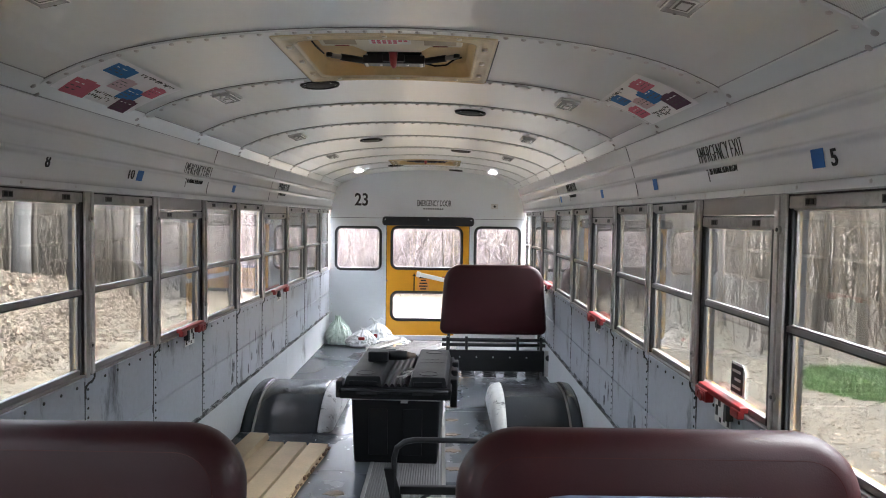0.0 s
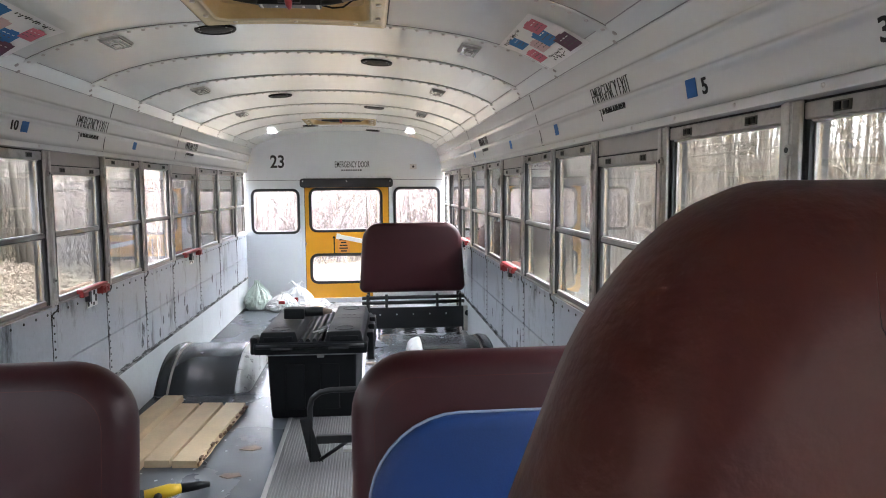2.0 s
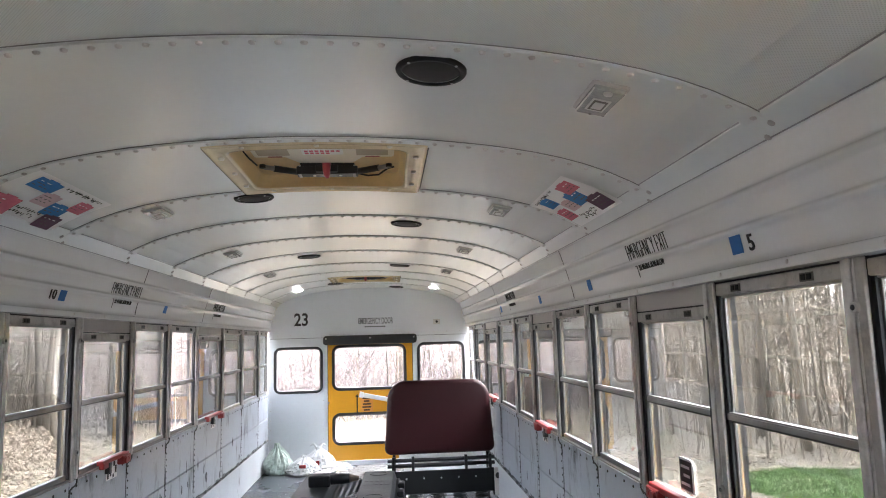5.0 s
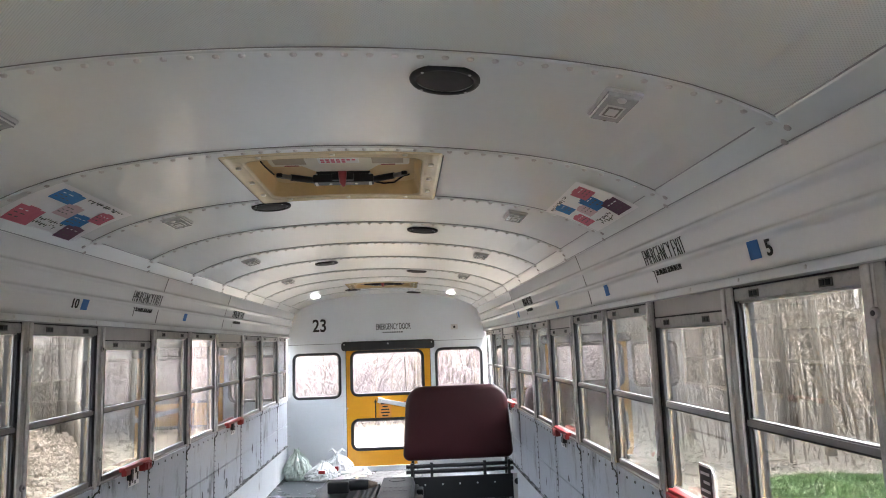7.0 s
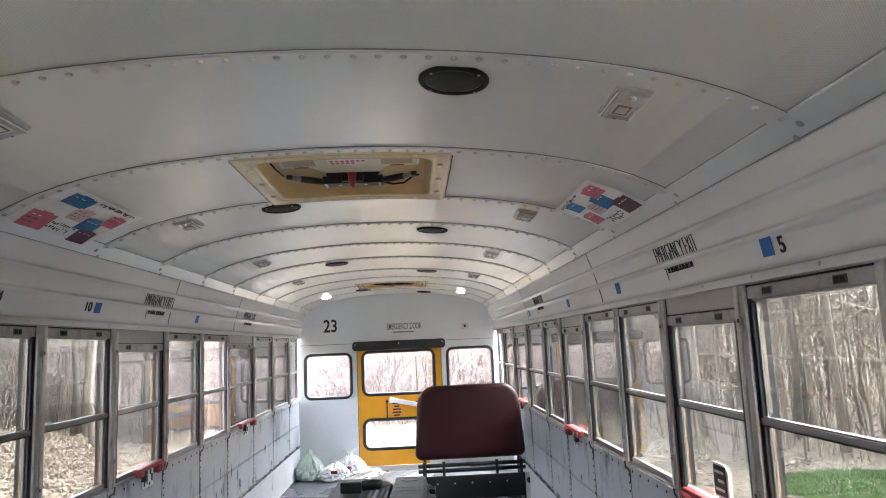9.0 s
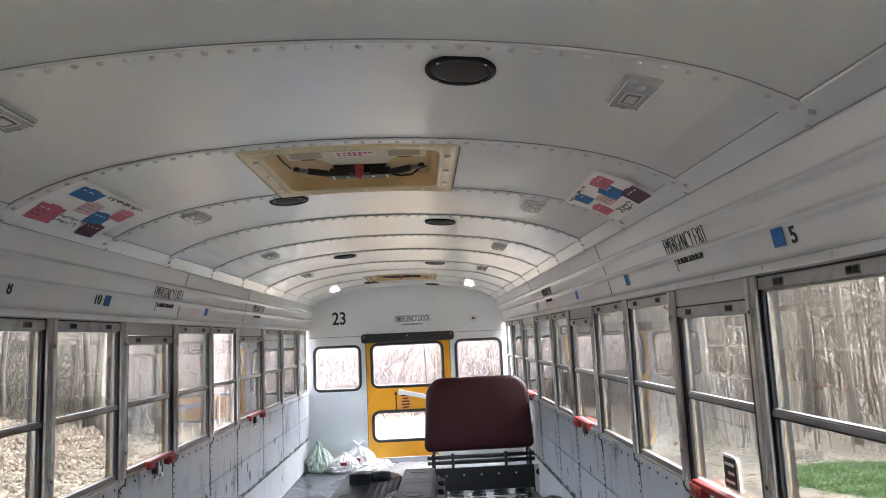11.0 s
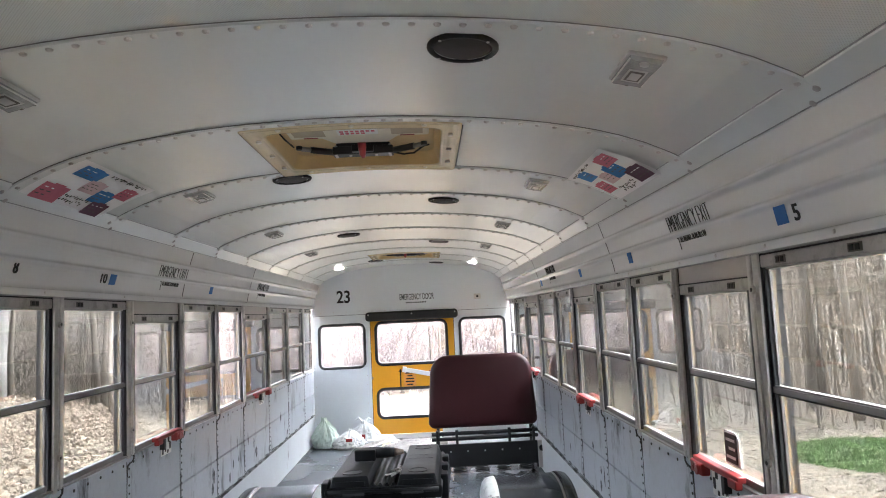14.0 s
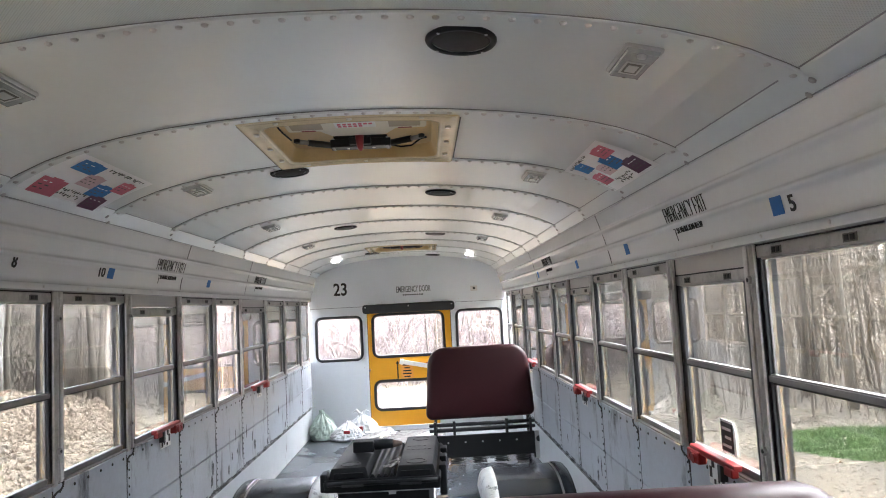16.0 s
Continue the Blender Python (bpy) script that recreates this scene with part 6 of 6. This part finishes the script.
# dense thin stems behind and between the trees
def thicket(name, count, near, far, rmin, rmax, twigs, label):
    g = Geo()
    made = 0
    while made < count:
        a = rt.uniform(-2.7, 2.7) + math.pi / 2
        d = rt.uniform(near, far)
        x, y = d * math.cos(a), 4 + d * math.sin(a)
        if abs(x) < 8.6 and y < 16 and not (x > 5.6 and y > 12.6) or abs(x) < 5.5 and y < 21:
            continue
        if x < 0 and math.hypot((x + 9.5) / 4.2, (y - 11) / 9.0) < 1.08:
            continue
        made += 1
        z, h, r = ground_z(x, y), rt.uniform(2.5, 11), rt.uniform(rmin, rmax)
        l1, l2 = rt.uniform(-0.7, 0.7), rt.uniform(-0.7, 0.7)
        w = [rt.uniform(-0.12, 0.12) for _k in range(4)]
        g.tube([(x, y, z - 0.1), (x + l1 * 0.1 + w[0], y + l2 * 0.1 + w[1], z + h * 0.25), (x + l1 * 0.35 + w[2], y + l2 * 0.35 + w[3], z + h * 0.5), (x + l1 * 0.7 + w[1], y + l2 * 0.7 + w[0], z + h * 0.78), (x + l1, y + l2, z + h)],
               [r, r * 0.85, r * 0.7, r * 0.4, r * 0.12], 3, False)
        for _k in range(twigs):
            f = rt.uniform(0.12, 0.92)
            bx, by, bz = x + l1 * f, y + l2 * f, z + h * f
            t = rt.uniform(0, 6.3)
            L = rt.uniform(0.5, 2.2)
            up = rt.uniform(0.1, 0.9)
            g.tube([(bx, by, bz), (bx + L * 0.4 * math.cos(t), by + L * 0.4 * math.sin(t), bz + L * up * 0.4 + rt.uniform(-0.1, 0.15)), (bx + L * 0.7 * math.cos(t + 0.3), by + L * 0.7 * math.sin(t + 0.3), bz + L * up)], [r * 0.42, r * 0.3, r * 0.07], 3, False)
    tagged(g.obj(name, BARKS), label, "thicket", kind="stuff")


thicket("thicket", 2300, 10.5, 26, 0.012, 0.036, 7, "dense leafless thicket of thin grey-brown stems")
thicket("far_woods", 1500, 24, 75, 0.05, 0.12, 5, "far leafless grey-brown woods")

# fine twigs that fill the space between the stems, skylight put into their pale bark
PALET = material("skylit_twig_bark", (0.29, 0.24, 0.18), 0.95, 0.0, 0.2, 2, 18, 0.0, island=0.65)
g = Geo()
made = 0
while made < 9000:
    a, d = rt.uniform(-1.5, 2.3) + math.pi / 2, rt.uniform(11, 27)
    x, y = d * math.cos(a), 4 + d * math.sin(a)
    if x < -6 or abs(x) < 8.6 and y < 16 or abs(x) < 5.5 and y < 21 or (x < 0 and math.hypot((x + 9.5) / 4.2, (y - 11) / 9.0) < 1.08):
        continue
    made += 1
    p = Vector((x, y, ground_z(x, y) + 5.5 * rt.random() ** 1.3))
    t, L, r = rt.uniform(0, 6.3), rt.uniform(0.5, 1.9), rt.uniform(0.006, 0.011)
    d1 = Vector((math.cos(t), math.sin(t), rt.uniform(-0.2, 1.6))).normalized()
    d2 = (d1 + Vector((rt.uniform(-0.5, 0.5), rt.uniform(-0.5, 0.5), rt.uniform(-0.3, 0.5)))).normalized()
    q = p + d1 * L * 0.5
    g.tube([tuple(p), tuple(q), tuple(q + d2 * L * 0.5)], [r, r * 0.8, r * 0.3], 3, False)
tagged(g.obj("fine_twigs", PALET), "haze of fine twigs between the stems, paled for skylight", "twigs", kind="stuff")

# tangled arching stems behind the bus
PINKB = material("reddish_brush_bark", (0.19, 0.165, 0.158), 0.95, 0.0, 0.3, 2, 18, 0.0, island=0.5)
g = Geo()
for _ in range(2600):
    x, y = rt.uniform(-9, 9), rt.uniform(20.5, 27)
    z, h, r = ground_z(x, y), rt.uniform(2.0, 6.5), rt.uniform(0.008, 0.02)
    t = rt.uniform(0, 6.3)
    p, d = Vector((x, y, z - 0.05)), Vector((0.5 * math.cos(t), 0.5 * math.sin(t), 1))
    pts, bend = [], Vector((math.cos(t), math.sin(t), -0.5)) * rt.uniform(0.03, 0.38)
    for i in range(6):
        pts.append(tuple(p))
        p = p + d.normalized() * h / 5
        d = d + bend + Vector((rt.uniform(-0.35, 0.35), rt.uniform(-0.35, 0.35), 0))
    g.tube(pts, [r * (1 - 0.14 * i) for i in range(6)], 3, False)
tagged(g.obj("arching_brush", PINKB), "tangle of arching reddish brush stems behind the bus", "brush", kind="stuff")

# pale gravel chips along the drive
CHIPS = material("gravel_chips", (0.16, 0.14, 0.11), 0.9, 0.0, 0.2, 8, 40, 0.2, island=0.6)
g = Geo()
for _ in range(16000):
    x, y = rt.uniform(1.9, 11), rt.uniform(2.5, 13)
    if ((x - 8.1) / 3.0) ** 2 + ((y - 10.5) / 1.45) ** 2 < 1.05:
        continue
    r, t, z = rt.uniform(0.01, 0.028), rt.uniform(0, 6.3), ground_z(x, y)
    c, s = r * math.cos(t), r * math.sin(t)
    g.add([(x + c, y + s, z), (x - s, y + c, z), (x - c, y - s, z), (x + s * 0.8, y - c * 0.8, z), (x + c * 0.2, y + s * 0.2, z + r * 0.7)], [(0, 1, 4), (1, 2, 4), (2, 3, 4), (3, 0, 4)])
tagged(g.obj("gravel", CHIPS), "scattered pale gravel chips on the drive", "gravel", kind="stuff")

# dark brush that closes the view behind the rubble
BRUSH = material("dark_brush_bark", (0.1, 0.083, 0.064), 0.95, 0.0, 0.3, 2, 18, 0.0, island=0.8)
g = Geo()
for _ in range(4200):
    x, y = rt.uniform(-19, -10.5), rt.uniform(4, 26)
    if math.hypot((x + 9.5) / 4.2, (y - 11) / 9.0) < 0.95:
        continue
    z, h, r, t = ground_z(x, y), rt.uniform(1.5, 6.0), rt.uniform(0.008, 0.026), rt.uniform(0, 6.3)
    p, d = Vector((x, y, z - 0.05)), Vector((0.35 * math.cos(t), 0.35 * math.sin(t), 1))
    pts = []
    for i in range(6):
        pts.append(tuple(p))
        p = p + d.normalized() * h / 5
        d = d + Vector((math.cos(t), math.sin(t), -0.4)) * rt.uniform(0.0, 0.3) + Vector((rt.uniform(-0.3, 0.3), rt.uniform(-0.3, 0.3), 0))
    g.tube(pts, [r * (1 - 0.14 * i) for i in range(6)], 3, False)
tagged(g.obj("bank_brush", BRUSH), "tangled dark brown brush behind the rubble", "brush", kind="stuff")

# far wooded rise that closes the view
HILL = material("far_wooded_rise", (0.105, 0.093, 0.077), 1.0, 0.0, 0.5, 0.25, 1.2, 0.0)
g = Geo()
rows = []
for i in range(181):
    a = 2 * math.pi * i / 180
    top = 8.5 - 5.5 * math.cos(a) + 2 * noise.noise(Vector((math.cos(a) * 4, math.sin(a) * 4, 2))) + 1.6 * noise.noise(Vector((math.cos(a) * 30, math.sin(a) * 30, 5)))
    rows.append([(d * math.cos(a), 4 + d * math.sin(a), z) for d, z in ((84, -2.0), (86, top * 0.6), (92, top), (98, -2.0))])
g.loft(rows, False, False)
tagged(g.obj("backdrop", HILL, smooth=True), "far grey-brown wooded rise", "backdrop", kind="structure")

# dry brush and fallen twigs at the wood's edge
g = Geo()
for _ in range(9000):
    a = rt.uniform(-2.4, 2.4) + math.pi / 2
    d = rt.uniform(10.5, 26)
    x, y = d * math.cos(a), 4 + d * math.sin(a)
    if abs(x) < 8 and y > 11.5 or -5 < x < 5 and y < 12.5 or (4.5 < x < 10.8 and 7.5 < y < 12.3) or (x < -4.5 and math.hypot((x + 9.5) / 4.2, (y - 11) / 9.0) < 1.05):
        continue
    if 0 < x < 8 and y < 10:
        continue
    z, h, t = ground_z(x, y), rt.uniform(0.2, 1.1), rt.uniform(0, 6.3)
    g.tube([(x, y, z), (x + h * 0.5 * math.cos(t), y + h * 0.5 * math.sin(t), z + h)], [0.006, 0.003], 3, False)
tagged(g.obj("dry_brush", STRAW), "dry tan brush and twigs at the edge of the woods", "brush", kind="stuff")

LEAF = material("fallen_leaves", (0.18, 0.14, 0.095), 0.95, 0.0, 0.3, 6, 40, 0.0, island=0.55)
g = Geo()
for _ in range(26000):
    if rt.random() < 0.6:
        x, y = rt.uniform(1.8, 14), rt.uniform(3, 20)
    else:
        x, y = rt.uniform(-9, -1.8), rt.uniform(2, 20)
    if ((x - 8.1) / 3.0) ** 2 + ((y - 10.5) / 1.45) ** 2 < 0.95 and rt.random() < 0.93:
        continue
    z, r, t, q = ground_z(x, y) + 0.012, rt.uniform(0.015, 0.045), rt.uniform(0, 6.3), rt.uniform(-0.02, 0.03)
    c, s = math.cos(t) * r, math.sin(t) * r
    g.add([(x + c, y + s, z), (x - s * 0.7, y + c * 0.7, z + q), (x - c, y - s, z), (x + s * 0.7, y - c * 0.7, z + abs(q) * 0.5)], [(0, 1, 2, 3)])
tagged(g.obj("leaf_litter", LEAF), "scattered dry leaves and gravel chips", "leaf litter", kind="stuff")
